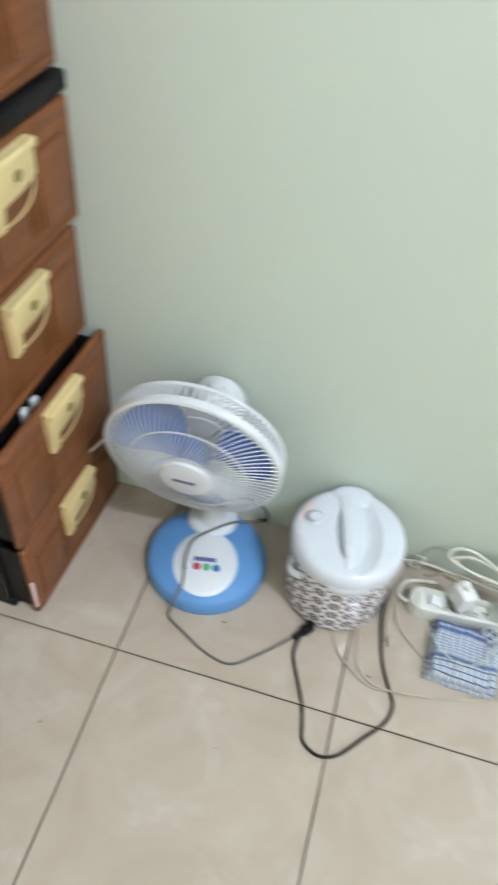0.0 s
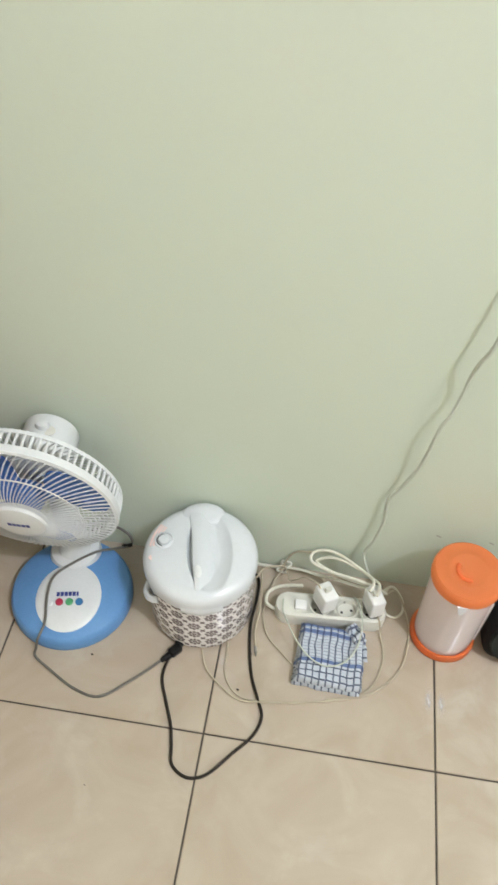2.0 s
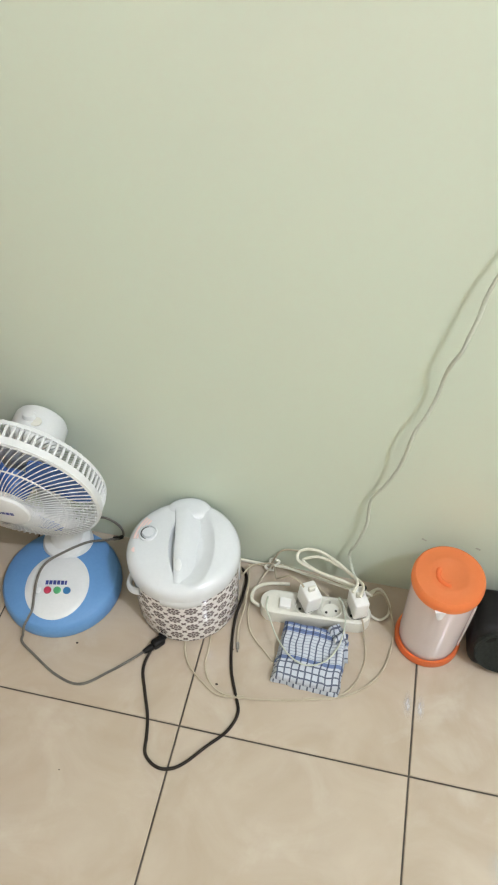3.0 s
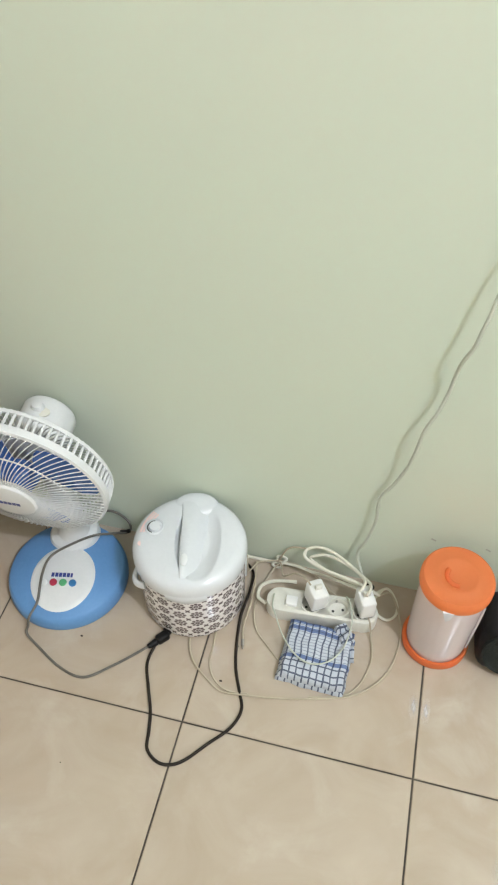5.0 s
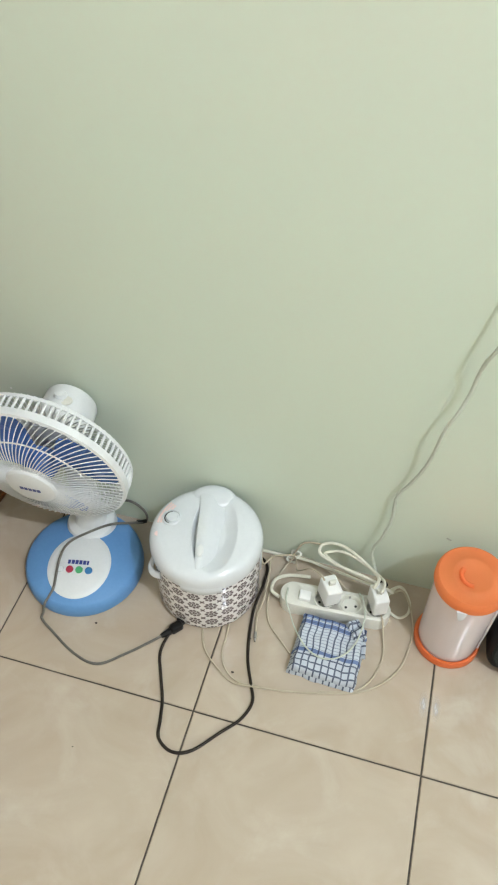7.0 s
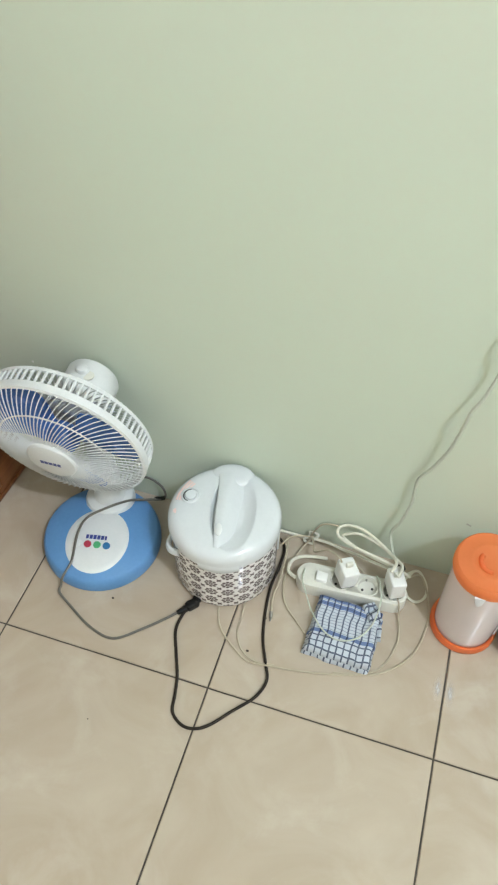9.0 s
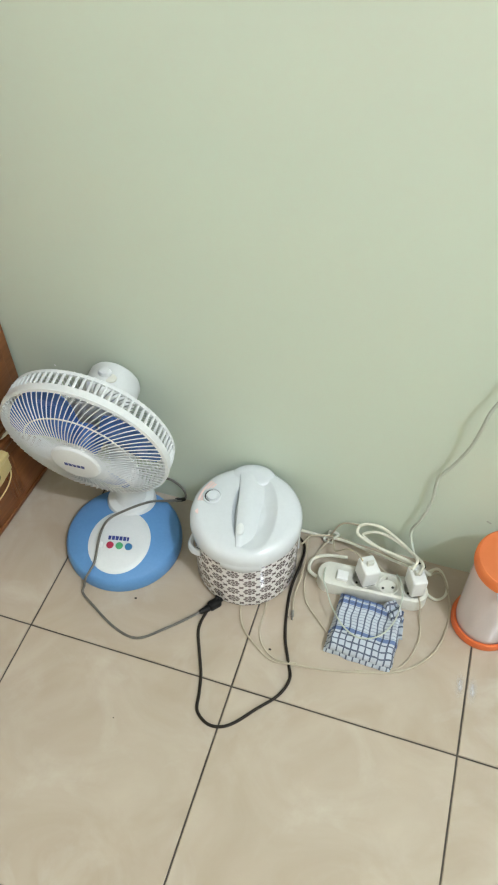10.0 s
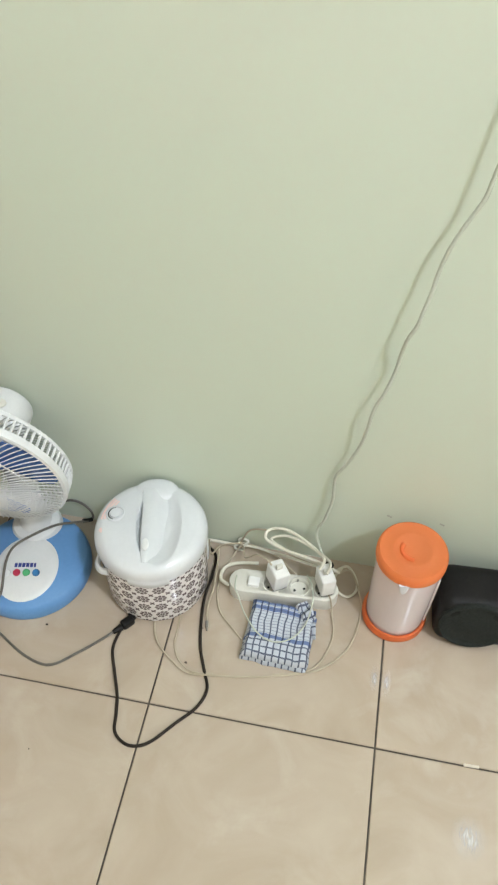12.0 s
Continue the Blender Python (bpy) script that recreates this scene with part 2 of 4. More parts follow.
def frosted():
    """Cloudy polypropylene that lets light through and scatters it."""
    m, nd, ln, b = nodes_of("frosted_plastic", 0.10)
    co = put(nd, ln, "ShaderNodeTexCoord").outputs["Object"]
    cloud = put(nd, ln, "ShaderNodeTexNoise", {"Vector": co, "Scale": 14.0, "Detail": 3.0})
    col = put(nd, ln, "ShaderNodeMixRGB", {0: cloud.outputs[0], 1: rgba((0.91, 0.87, 0.88)), 2: rgba((0.97, 0.93, 0.94))})
    ln.new(col.outputs[0], b.inputs["Base Color"])
    tr = put(nd, ln, "ShaderNodeBsdfTranslucent", {0: rgba((0.97, 0.92, 0.93))})
    cl = put(nd, ln, "ShaderNodeBsdfTransparent", {0: rgba((0.96, 0.94, 0.93))})
    m1 = put(nd, ln, "ShaderNodeMixShader", {0: 0.30, 1: b.outputs[0], 2: tr.outputs[0]})
    m2 = put(nd, ln, "ShaderNodeMixShader", {0: 0.34, 1: m1.outputs[0], 2: cl.outputs[0]})
    ln.new(m2.outputs[0], nd["Material Output"].inputs[0])
    return m


M_FROST = frosted()
M_SPEAKER = surface("black_mesh_cloth", (0.012, 0.014, 0.012), (0.030, 0.034, 0.030), 300, 0.8, bump=0.6, Specular_IOR_Level=0.15)
M_MARK = surface("grey_scuff", (0.36, 0.38, 0.32), (0.46, 0.48, 0.40), 120, 0.7)
M_DUST = surface("brown_speck", (0.03, 0.02, 0.015), (0.07, 0.05, 0.04), 200, 0.9)


# ---- mesh helpers ----
def finish(bm, name, material, smooth=True):
    bmesh.ops.recalc_face_normals(bm, faces=bm.faces)
    me = bpy.data.meshes.new(name)
    bm.to_mesh(me)
    bm.free()
    me.materials.append(material)
    if smooth:
        me.polygons.foreach_set("use_smooth", [True] * len(me.polygons))
        me.set_sharp_from_angle(angle=radians(38))
    return me


def thing(name, m, label, category, group="", kind=""):
    ob = new(name)
    ob.empty_display_size = 0.05
    ob.matrix_basis = m
    return tagged(ob, label, category, group, kind)


def solid(name, bm, material, m, label, category, group="", kind="", smooth=True):
    ob = new(name, finish(bm, name, material, smooth))
    ob.matrix_basis = m
    return tagged(ob, label, category, group, kind)


def part(name, bm, material, parent, label="", m=None, smooth=True):
    data = bm if isinstance(bm, bpy.types.Mesh) else finish(bm, name, material, smooth)
    ob = new(name, data)
    ob.parent = parent
    if m is not None:
        ob.matrix_basis = m
    return tagged(ob, label)


def box(sx, sy, sz, bevel=0.0, seg=2, at=(0, 0, 0), bm=None):
    """A box centred on at, with rounded edges."""
    own = bmesh.new()
    bmesh.ops.create_cube(own, size=1.0, matrix=Matrix.Translation(at) @ Matrix.Diagonal((sx, sy, sz, 1)))
    if bevel:
        bmesh.ops.bevel(own, geom=own.edges[:], offset=bevel, segments=seg, affect="EDGES", profile=0.5)
    if bm is None:
        return own
    me = bpy.data.meshes.new("tmp")
    own.to_mesh(me)
    own.free()
    bm.from_mesh(me)
    bpy.data.meshes.remove(me)
    return bm


def lathe(profile, seg=64, bm=None, cap=True, sx=1.0, sy=1.0):
    """A body turned about z from (radius, height) pairs."""
    bm = bm or bmesh.new()
    rings = []
    for r, z in profile:
        if r < 1e-6:
            rings.append([bm.verts.new((0, 0, z))])
        else:
            rings.append([bm.verts.new((sx * r * math.cos(a), sy * r * math.sin(a), z)) for a in (2 * math.pi * i / seg for i in range(seg))])
    for lo, hi in zip(rings, rings[1:]):
        for i in range(seg):
            j = (i + 1) % seg
            if len(lo) == 1 and len(hi) == 1:
                continue
            if len(lo) == 1:
                bm.faces.new((lo[0], hi[j], hi[i]))
            elif len(hi) == 1:
                bm.faces.new((lo[i], lo[j], hi[0]))
            else:
                bm.faces.new((lo[i], lo[j], hi[j], hi[i]))
    if cap:
        for ring in (rings[0], rings[-1]):
            if len(ring) > 1:
                bm.faces.new(ring)
    return bm


def spline(points, steps=8, closed=False):
    """A smooth line through the points."""
    p = [Vector(q) for q in points]
    out = []
    n = len(p)
    for i in range(n if closed else n - 1):
        if closed:
            a, b, c, d = p[i - 1], p[i], p[(i + 1) % n], p[(i + 2) % n]
        else:
            a, b, c, d = p[max(i - 1, 0)], p[i], p[i + 1], p[min(i + 2, n - 1)]
        for k in range(steps):
            t = k / steps
            out.append(0.5 * ((2 * b) + (c - a) * t + (2 * a - 5 * b + 4 * c - d) * t * t + (3 * b - a - 3 * c + d) * t ** 3))
    if not closed:
        out.append(p[-1])
    return out


def tube(points, r, sides=8, steps=8, closed=False, bm=None, straight=False, flat=1.0, up=(0.13, 0.21, 1)):
    """A round cable along a smooth line."""
    bm = bm or bmesh.new()
    line = [Vector(q) for q in points] if straight else spline(points, steps, closed)
    n, rings, up = len(line), [], Vector(up).normalized()
    for i, q in enumerate(line):
        a = line[i - 1] if (i or closed) else line[0]
        b = line[(i + 1) % n] if (i < n - 1 or closed) else line[-1]
        d = (b - a).normalized()
        s = d.cross(up)
        if s.length < 1e-3:
            s = d.cross(Vector((1, 0, 0)))
        s.normalize()
        u = s.cross(d).normalized()
        rings.append([bm.verts.new(q + r * (math.cos(w) * s + flat * math.sin(w) * u)) for w in (2 * math.pi * k / sides for k in range(sides))])
    for i in range(n if closed else n - 1):
        lo, hi = rings[i], rings[(i + 1) % n]
        for k in range(sides):
            bm.faces.new((lo[k], lo[(k + 1) % sides], hi[(k + 1) % sides], hi[k]))
    if not closed:
        bm.faces.new(rings[0])
        bm.faces.new(rings[-1])
    return bm


def slab(outline, thick, bevel=0.0, bm=None):
    """An outline in x and y, pushed up along z by thick."""
    own = bmesh.new()
    f = own.faces.new([own.verts.new((x, y, 0)) for x, y in outline])
    top = bmesh.ops.extrude_face_region(own, geom=[f])["geom"]
    bmesh.ops.translate(own, vec=(0, 0, thick), verts=[v for v in top if isinstance(v, bmesh.types.BMVert)])
    if bevel:
        bmesh.ops.recalc_face_normals(own, faces=own.faces)
        edges = [e for e in own.edges if all(v.co.z > thick * 0.9 for v in e.verts)]
        bmesh.ops.bevel(own, geom=edges, offset=bevel, segments=2, affect="EDGES", profile=0.5)
    if bm is None:
        return own
    me = bpy.data.meshes.new("tmp")
    own.to_mesh(me)
    own.free()
    bm.from_mesh(me)
    bpy.data.meshes.remove(me)
    return bm


# ---- the room ----
WALL_Y, LEFT, RIGHT, BACK, TOP = 0.36, -1.02, 2.9, -3.4, 3.5
solid("wall_north", box(RIGHT - LEFT + 0.3, 0.15, TOP, at=((LEFT + RIGHT) / 2, WALL_Y + 0.075, TOP / 2)), M_WALL, pose(0, 0, 0),
      "pale mint green painted plaster wall", "wall", kind="structure", smooth=False)
# Three more walls and a ceiling, out of view, added to bounce the bulb's light.
solid("unseen_wall_south", box(RIGHT - LEFT + 0.3, 0.15, TOP, at=((LEFT + RIGHT) / 2, BACK - 0.075, TOP / 2)), M_ROOM, pose(0, 0, 0),
      "plain unseen wall added to bounce light", "wall", kind="structure", smooth=False)
solid("unseen_wall_west", box(0.15, WALL_Y - BACK, TOP, at=(LEFT - 0.075, (WALL_Y + BACK) / 2, TOP / 2)), M_ROOM, pose(0, 0, 0),
      "plain unseen wall added to bounce light", "wall", kind="structure", smooth=False)
solid("unseen_wall_east", box(0.15, WALL_Y - BACK, TOP, at=(RIGHT + 0.075, (WALL_Y + BACK) / 2, TOP / 2)), M_ROOM, pose(0, 0, 0),
      "plain unseen wall added to bounce light", "wall", kind="structure", smooth=False)
solid("ceiling", box(RIGHT - LEFT + 0.3, WALL_Y - BACK + 0.3, 0.1, at=((LEFT + RIGHT) / 2, (WALL_Y + BACK) / 2, TOP + 0.05)), M_CEIL, pose(0, 0, 0),
      "plain unseen ceiling added to bounce light", "ceiling", kind="structure", smooth=False)
floor = solid("floor", box(RIGHT - LEFT + 0.3, WALL_Y - BACK + 0.3, 0.05, at=((LEFT + RIGHT) / 2, (WALL_Y + BACK) / 2, -0.0275)), M_GROUT, pose(0, 0, 0),
              "glossy cream tile floor with dark grout joints", "floor", kind="structure", smooth=False)


# ---- drawer cabinet ----
def add_mouldings(d, w, h):
    """Raised side panels, grooved strips and border rails on a drawer front that faces +x."""
    for s in (-1, 1):
        part("side_panel", box(0.008, 0.070, h * 0.62, 0.003, 2), M_WOOD, d, "", pose(0.0075, s * (w / 2 - 0.062), -0.004))
        for k in range(3):
            part("moulding_strip", box(0.006, 0.005, h * 0.60, 0.002, 1), M_WOOD, d, "", pose(0.0072, s * (w / 2 - 0.108 - 0.009 * k), -0.004))
    for z in (h / 2 - 0.012, -h / 2 + 0.012):
        part("border_rail", box(0.006, w - 0.02, 0.012, 0.0025, 2), M_WOOD, d, "", pose(0.0072, 0, z))


def handle_plate():
    """A cream handle plate with a bowed lower edge between two feet; lies in x and y."""
    o = [(-0.058, 0.046), (0.058, 0.046), (0.058, -0.010), (0.020, -0.019), (-0.030, -0.022), (-0.035, -0.054), (-0.056, -0.054)]
    bm = slab(o, 0.013, 0.004)
    box(0.116, 0.014, 0.010, 0.003, 2, (0, 0.040, 0.013), bm)
    tube([(0.056, -0.008, 0.007), (0.053, -0.030, 0.007), (0.035, -0.048, 0.007), (0.005, -0.055, 0.007), (-0.040, -0.053, 0.007)], 0.0015, 6, 5, bm=bm)
    return bm


cabinet = thing("drawer_cabinet", pose(-0.596, 0.190, 0, 0, 0, -3.4), "brown wood-print drawer cabinet, cream handles, lower drawers ajar", "cabinet")
CW = 0.334
part("body", box(0.36, CW + 0.004, 1.28, 0.008, 2, (-0.192, 0, 0.645)), M_BLACK, cabinet, "black plastic frame")
part("foot_rail", box(0.37, CW + 0.006, 0.012, 0.003, 2, (-0.186, 0, 0.006)), M_BLACK, cabinet, "black plastic base rail")
part("shelf_rail", box(0.034, CW + 0.006, 0.026, 0.004, 2, (0.003, 0, 0.834)), M_BLACK, cabinet, "black plastic shelf rail")
plate_mesh, hole_mesh = finish(handle_plate(), "handle", M_CREAM), finish(lathe([(0, 0), (0.0075, 0), (0.0085, 0.002), (0.006, 0.0032), (0, 0.0026)], 20), "keyhole", M_OLIVE)
for z0, h, out in ((0.004, 0.192, 0.040), (0.204, 0.220, 0.038), (0.420, 0.196, 0.004), (0.634, 0.182, 0.013), (0.852, 0.192, 0.004), (1.056, 0.192, 0.004)):
    d = part("drawer", box(0.014, CW, h, 0.006, 3), M_WOOD, cabinet, "wood-print drawer front", pose(out, 0, z0 + h / 2))
    add_mouldings(d, CW, h)
    if z0 < 0.01:
        # A pale strip that stands in for the highlight along the corner.
        part("highlight_strip", box(0.006, 0.007, 0.080, 0.002, 1), M_PINK, d, "pale strip painting a highlight on the corner", pose(0.0045, -CW / 2 + 0.0025, -h / 2 + 0.062))
    tray = box(0.33, CW - 0.03, 0.006, 0.001, 1, (-0.17, 0, -h / 2 + 0.012))
    for s in (-1, 1):
        box(0.33, 0.004, h * 0.88, 0.001, 1, (-0.17, s * (CW / 2 - 0.010), -0.008), tray)
    part("drawer_tray", tray, M_BLACK, d)
    hp = part("handle", plate_mesh, None, d, "cream plastic handle plate", Matrix.Translation((0.0085, 0.0, h / 2 - 0.046)) @ Matrix(((0, 0, 1, 0), (0.9, 0, 0, 0), (0, 0.88, 0, 0), (0, 0, 0, 1))))
    part("keyhole", hole_mesh, None, d, "olive keyhole boss", Matrix.Translation((0.0215, 0.006, h / 2 - 0.036)) @ Matrix(((0, 0, 1, 0), (1, 0, 0, 0), (0, 1, 0, 0), (0, 0, 0, 1))))


# ---- table fan ----
def dome(r):
    """Height of the fan's round foot at a distance from its middle."""
    return 0.034 + 0.017 * max(0.0, 1 - (r / 0.1085) ** 2) ** 0.8


fan = thing("table_fan", pose(-0.303, 0.224, 0, 0, 0, 11), "white table fan with blue blades and round sky-blue foot", "fan")
prof = [(0.0, 0.004), (0.108, 0.0), (0.1165, 0.002), (0.1172, 0.012), (0.1155, 0.024), (0.1120, 0.0315), (0.1095, 0.0338)] + [(0.1080 - 0.005 * k, dome(0.1080 - 0.005 * k)) for k in range(22)] + [(0, dome(0))]
part("foot", lathe(prof, 72, cap=False), M_BLUE, fan, "sky-blue round foot")


def foot_panel(inside, name, lift, material, parent, label=""):
    """A thin panel that follows the foot's dome inside an outline given by radius over angle about (0, y0)."""
    y0, rad = inside
    bm = bmesh.new()
    rings = []
    for k in range(1, 11):
        ring = []
        for i in range(56):
            a = 2 * math.pi * i / 56
            q = rad(a) * k / 10
            x, y = q * math.cos(a), y0 + q * math.sin(a)
            z = dome(min(math.hypot(x, y), 0.108)) + (lift if k < 10 else -0.002)
            ring.append(bm.verts.new((x, y, z)))
        rings.append(ring)
    mid = bm.verts.new((0, y0, dome(abs(y0)) + lift))
    for i in range(56):
        bm.faces.new((mid, rings[0][i], rings[0][(i + 1) % 56]))
        for lo, hi in zip(rings, rings[1:]):
            bm.faces.new((lo[i], hi[i], hi[(i + 1) % 56], lo[(i + 1) % 56]))
    return part(name, bm, material, parent, label)


panel = foot_panel((-0.029, lambda a: 1 / math.sqrt((math.cos(a) / 0.0650) ** 2 + (math.sin(a) / 0.074) ** 2)), "control_panel", 0.0018, M_WHITE, fan, "white oval control panel")
collar = lathe([(0.051, 0.022), (0.050, 0.046), (0.046, 0.0545), (0.032, 0.060), (0.027, 0.078), (0.025, 0.13), (0.024, 0.245), (0.020, 0.25), (0, 0.25)], 48, cap=False)
part("stem", collar, M_WHITE, fan, "white stem and collar", pose(0.002, 0.076, 0))
button = lambda: lathe([(0.0074, -0.004), (0.0072, 0.002), (0.006, 0.0036), (0.003, 0.0040), (0, 0.0036)], 24, cap=False)
for k, mat in enumerate((M_WHITE, M_RED, M_GREEN, M_BTNB)):
    x, y = -0.0335 + 0.0185 * k, -0.0425
    part("button", button(), mat, panel, ("white", "red", "green", "blue")[k] + " push button", pose(x, y, dome(math.hypot(x, y)) + 0.0018, 20, 0, 0))
for k, (x, w) in enumerate(((-0.019, 0.0055), (-0.0115, 0.006), (-0.004, 0.006), (0.0035, 0.006), (0.011, 0.006), (0.0175, 0.004))):
    part("print_bar", box(w, 0.0085, 0.0006, at=(0, 0, 0)), M_NAVY, panel, "navy printed mark", pose(x, -0.0265, dome(math.hypot(x, 0.0265)) + 0.0020, 10, 0, 0))

HEAD = Matrix.Translation((-0.339, 0.228, 0.298)) @ Vector((0.024, -0.990, -0.125)).to_track_quat("Z", "Y").to_matrix().to_4x4()
INHEAD = fan.matrix_basis.inverted() @ HEAD
R = 0.1545
ring = lathe([(R - 0.004, -0.006), (R + 0.001, -0.007), (R + 0.002, 0.0), (R + 0.001, 0.006), (R - 0.004, 0.008), (R - 0.008, 0.004), (R - 0.007, -0.004), (R - 0.004, -0.006)], 96, cap=False)
front = part("front_grille", ring, M_WHITE, fan, "white front grille rim", INHEAD)


def bulge(r):
    return 0.008 + 0.039 * (1 - (r / R) ** 1.6)


def wire(radii, height, swirl, thick):
    pts = []
    for r in radii:
        a = swirl * (1 - r / R)
        pts.append((r * math.cos(a), r * math.sin(a), height(r)))
    return tube(pts, thick, 5, 3)


front_wire = finish(wire((0.040, 0.070, 0.100, 0.130, 0.146, 0.1515), bulge, 0.55, 0.00095), "wire", M_WHITE)
for k in range(84):
    part("wire", front_wire, None, front, "", pose(0, 0, 0, 0, 0, 360 / 84 * k))
circle = lambda r, z, n=72: [(r * math.cos(2 * math.pi * i / n), r * math.sin(2 * math.pi * i / n), z) for i in range(n)]
part("wire_hoop", tube(circle(0.102, bulge(0.102) - 0.0016), 0.0014, 6, 1, True, straight=True), M_WHITE, front)
part("hub_badge", lathe([(0.046, 0.033), (0.047, 0.040), (0.043, 0.0455), (0.036, 0.0475), (0, 0.0485)], 48, cap=False), M_WHITE, front, "white round badge")
for k in range(5):
    part("badge_mark", box(0.0062, 0.0075, 0.0008), M_NAVY, front, "dark printed mark", pose(-0.016 + 0.0078 * k, -0.002, 0.0483, 0, 0, 0))
rear = part("rear_grille", lathe([(R - 0.004, -0.036), (R - 0.001, -0.037), (R - 0.001, -0.031), (R - 0.004, -0.030), (R - 0.004, -0.036)], 96, cap=False), M_WHITE, fan, "white rear grille rim", INHEAD)
rib = finish(tube([(R - 0.002, 0, -0.004), (R - 0.0015, 0, -0.018), (R - 0.003, 0, -0.035), (R - 0.012, 0, -0.0415)], 0.0026, 6, 2), "rib", M_WHITE)
rear_wire = finish(tube([(R - 0.012, 0, -0.0415), (0.125, 0.008, -0.047), (0.10, 0.012, -0.050), (0.048, 0.012, -0.052)], 0.0010, 5, 2), "rear_wire", M_WHITE)
for k in range(80):
    part("rib", rib, None, rear, "", pose(0, 0, 0, 0, 0, 4.5 * k))
    part("rear_wire", rear_wire, None, rear, "", pose(0, 0, 0, 0, 0, 4.5 * k))
part("wire_hoop", tube(circle(R - 0.012, -0.0415), 0.0022, 6, 1, True, straight=True), M_WHITE, rear)
part("rear_disc", lathe([(0.050, -0.056), (0.052, -0.052), (0.050, -0.048), (0, -0.046)], 40, cap=False), M_WHITE, rear)
part("motor_housing", lathe([(0, -0.130), (0.034, -0.1295), (0.0445, -0.1275), (0.0475, -0.122), (0.0485, -0.090), (0.0495, -0.056), (0.046, -0.050), (0, -0.050)], 48, cap=False, sy=1.06), M_WHITE, fan, "white motor housing", INHEAD @ pose(0.014, 0.027, 0))
knob = lathe([(0.010, 0), (0.010, 0.004), (0.0085, 0.007), (0.0075, 0.010), (0.004, 0.0115), (0, 0.0115)], 24, cap=False, sx=1.25)
part("swing_knob", knob, M_WHITE, fan, "white swing knob", INHEAD @ pose(0.014, 0.0755, -0.100, -90, 0, 0))
slot = lathe([(0.0095, 0), (0.0095, 0.002), (0.0075, 0.0025), (0, 0.0015)], 24, cap=False, sx=1.3)
part("knob_recess", slot, M_STRIP, fan, "", INHEAD @ pose(0.026, 0.0755, -0.092, -90, 0, 0))
neck = box(0.050, 0.090, 0.050, 0.012, 3, (0.004, -0.070, -0.086))
part("neck", neck, M_WHITE, fan, "white tilting neck", INHEAD)
blades = part("blade_hub", lathe([(0, 0.020), (0.018, 0.019), (0.026, 0.012), (0.030, -0.006), (0.030, -0.022), (0, -0.022)], 40, cap=False), M_BLADE, fan, "blue blade hub", INHEAD)


def blade():
    bm = bmesh.new()
    rows = []
    for i in range(13):
        s = i / 12
        r = 0.026 + 0.112 * s
        half = 0.35 + 0.36 * math.sin(min(1, s * 1.15) * math.pi * 0.62)
        if s > 0.9:
            half *= 1 - 2.2 * (s - 0.9)
        lead = 0.25 * s
        row = []
        for j in range(9):
            w = j / 8 * 2 - 1
            a = lead + half * w
            row.append((r * math.cos(a), r * math.sin(a), -0.004 + 0.016 * w * (1 - 0.45 * s)))
        rows.append(row)
    grid = {}
    for side in (0, 1):
        for i, row in enumerate(rows):
            for j, q in enumerate(row):
                grid[side, i, j] = bm.verts.new((q[0], q[1], q[2] + 0.0018 * side))
    for i in range(12):
        for j in range(8):
            for side in (0, 1):
                bm.faces.new([grid[side, a, b] for a, b in ((i, j), (i + 1, j), (i + 1, j + 1), (i, j + 1))])
    rim = [(i, 0) for i in range(13)] + [(12, j) for j in range(1, 9)] + [(i, 8) for i in range(11, -1, -1)] + [(0, j) for j in range(7, 0, -1)]
    for a, b in zip(rim, rim[1:] + rim[:1]):
        bm.faces.new((grid[(0, *a)], grid[(0, *b)], grid[(1, *b)], grid[(1, *a)]))
    return bm


blade_mesh = finish(blade(), "blade", M_BLADE)
for k in range(3):
    part("blade", blade_mesh, None, blades, "blue translucent blade", pose(0, 0, 0, 0, 0, 130 + 120 * k))


# ---- rice cooker ----
cooker = thing("rice_cooker", pose(-0.050, 0.249, 0, 0, 0, 12), "white rice cooker with dark damask rosette print, lid shut", "rice cooker")


def cooker_wall():
    bm = bmesh.new()
    uv = bm.loops.layers.uv.new("UVMap")
    seg = 96
    rows = [(0.090, 0.003), (0.0965, 0.006), (0.0985, 0.012), (0.0990, 0.080), (0.0990, 0.140), (0.0990, 0.150)]
    rings = [[bm.verts.new((r * math.cos(2 * math.pi * i / seg), r * math.sin(2 * math.pi * i / seg), z)) for i in range(seg)] for r, z in rows]
    for k, (lo, hi) in enumerate(zip(rings, rings[1:])):
        for i in range(seg):
            j = (i + 1) % seg
            f = bm.faces.new((lo[i], lo[j], hi[j], hi[i]))
            for loop, (a, z) in zip(f.loops, ((i, rows[k][1]), (i + 1, rows[k][1]), (i + 1, rows[k + 1][1]), (i, rows[k + 1][1]))):
                loop[uv].uv = (a / seg * 20 * 0.0290, z + 0.010)
    bm.faces.new(rings[0])
    bm.faces.new(rings[-1])
    return bm


part("body", cooker_wall(), M_DAMASK, cooker, "white enamel wall with dark rosette print")
part("foot_ring", lathe([(0.080, 0.0), (0.086, 0.0), (0.087, 0.005), (0.080, 0.005), (0.080, 0.0)], 64, cap=False), M_BLACK, cooker, "black foot ring")


def lid_z(r):
    return 0.183 + 0.010 * (1 - (r / 0.1) ** 2)


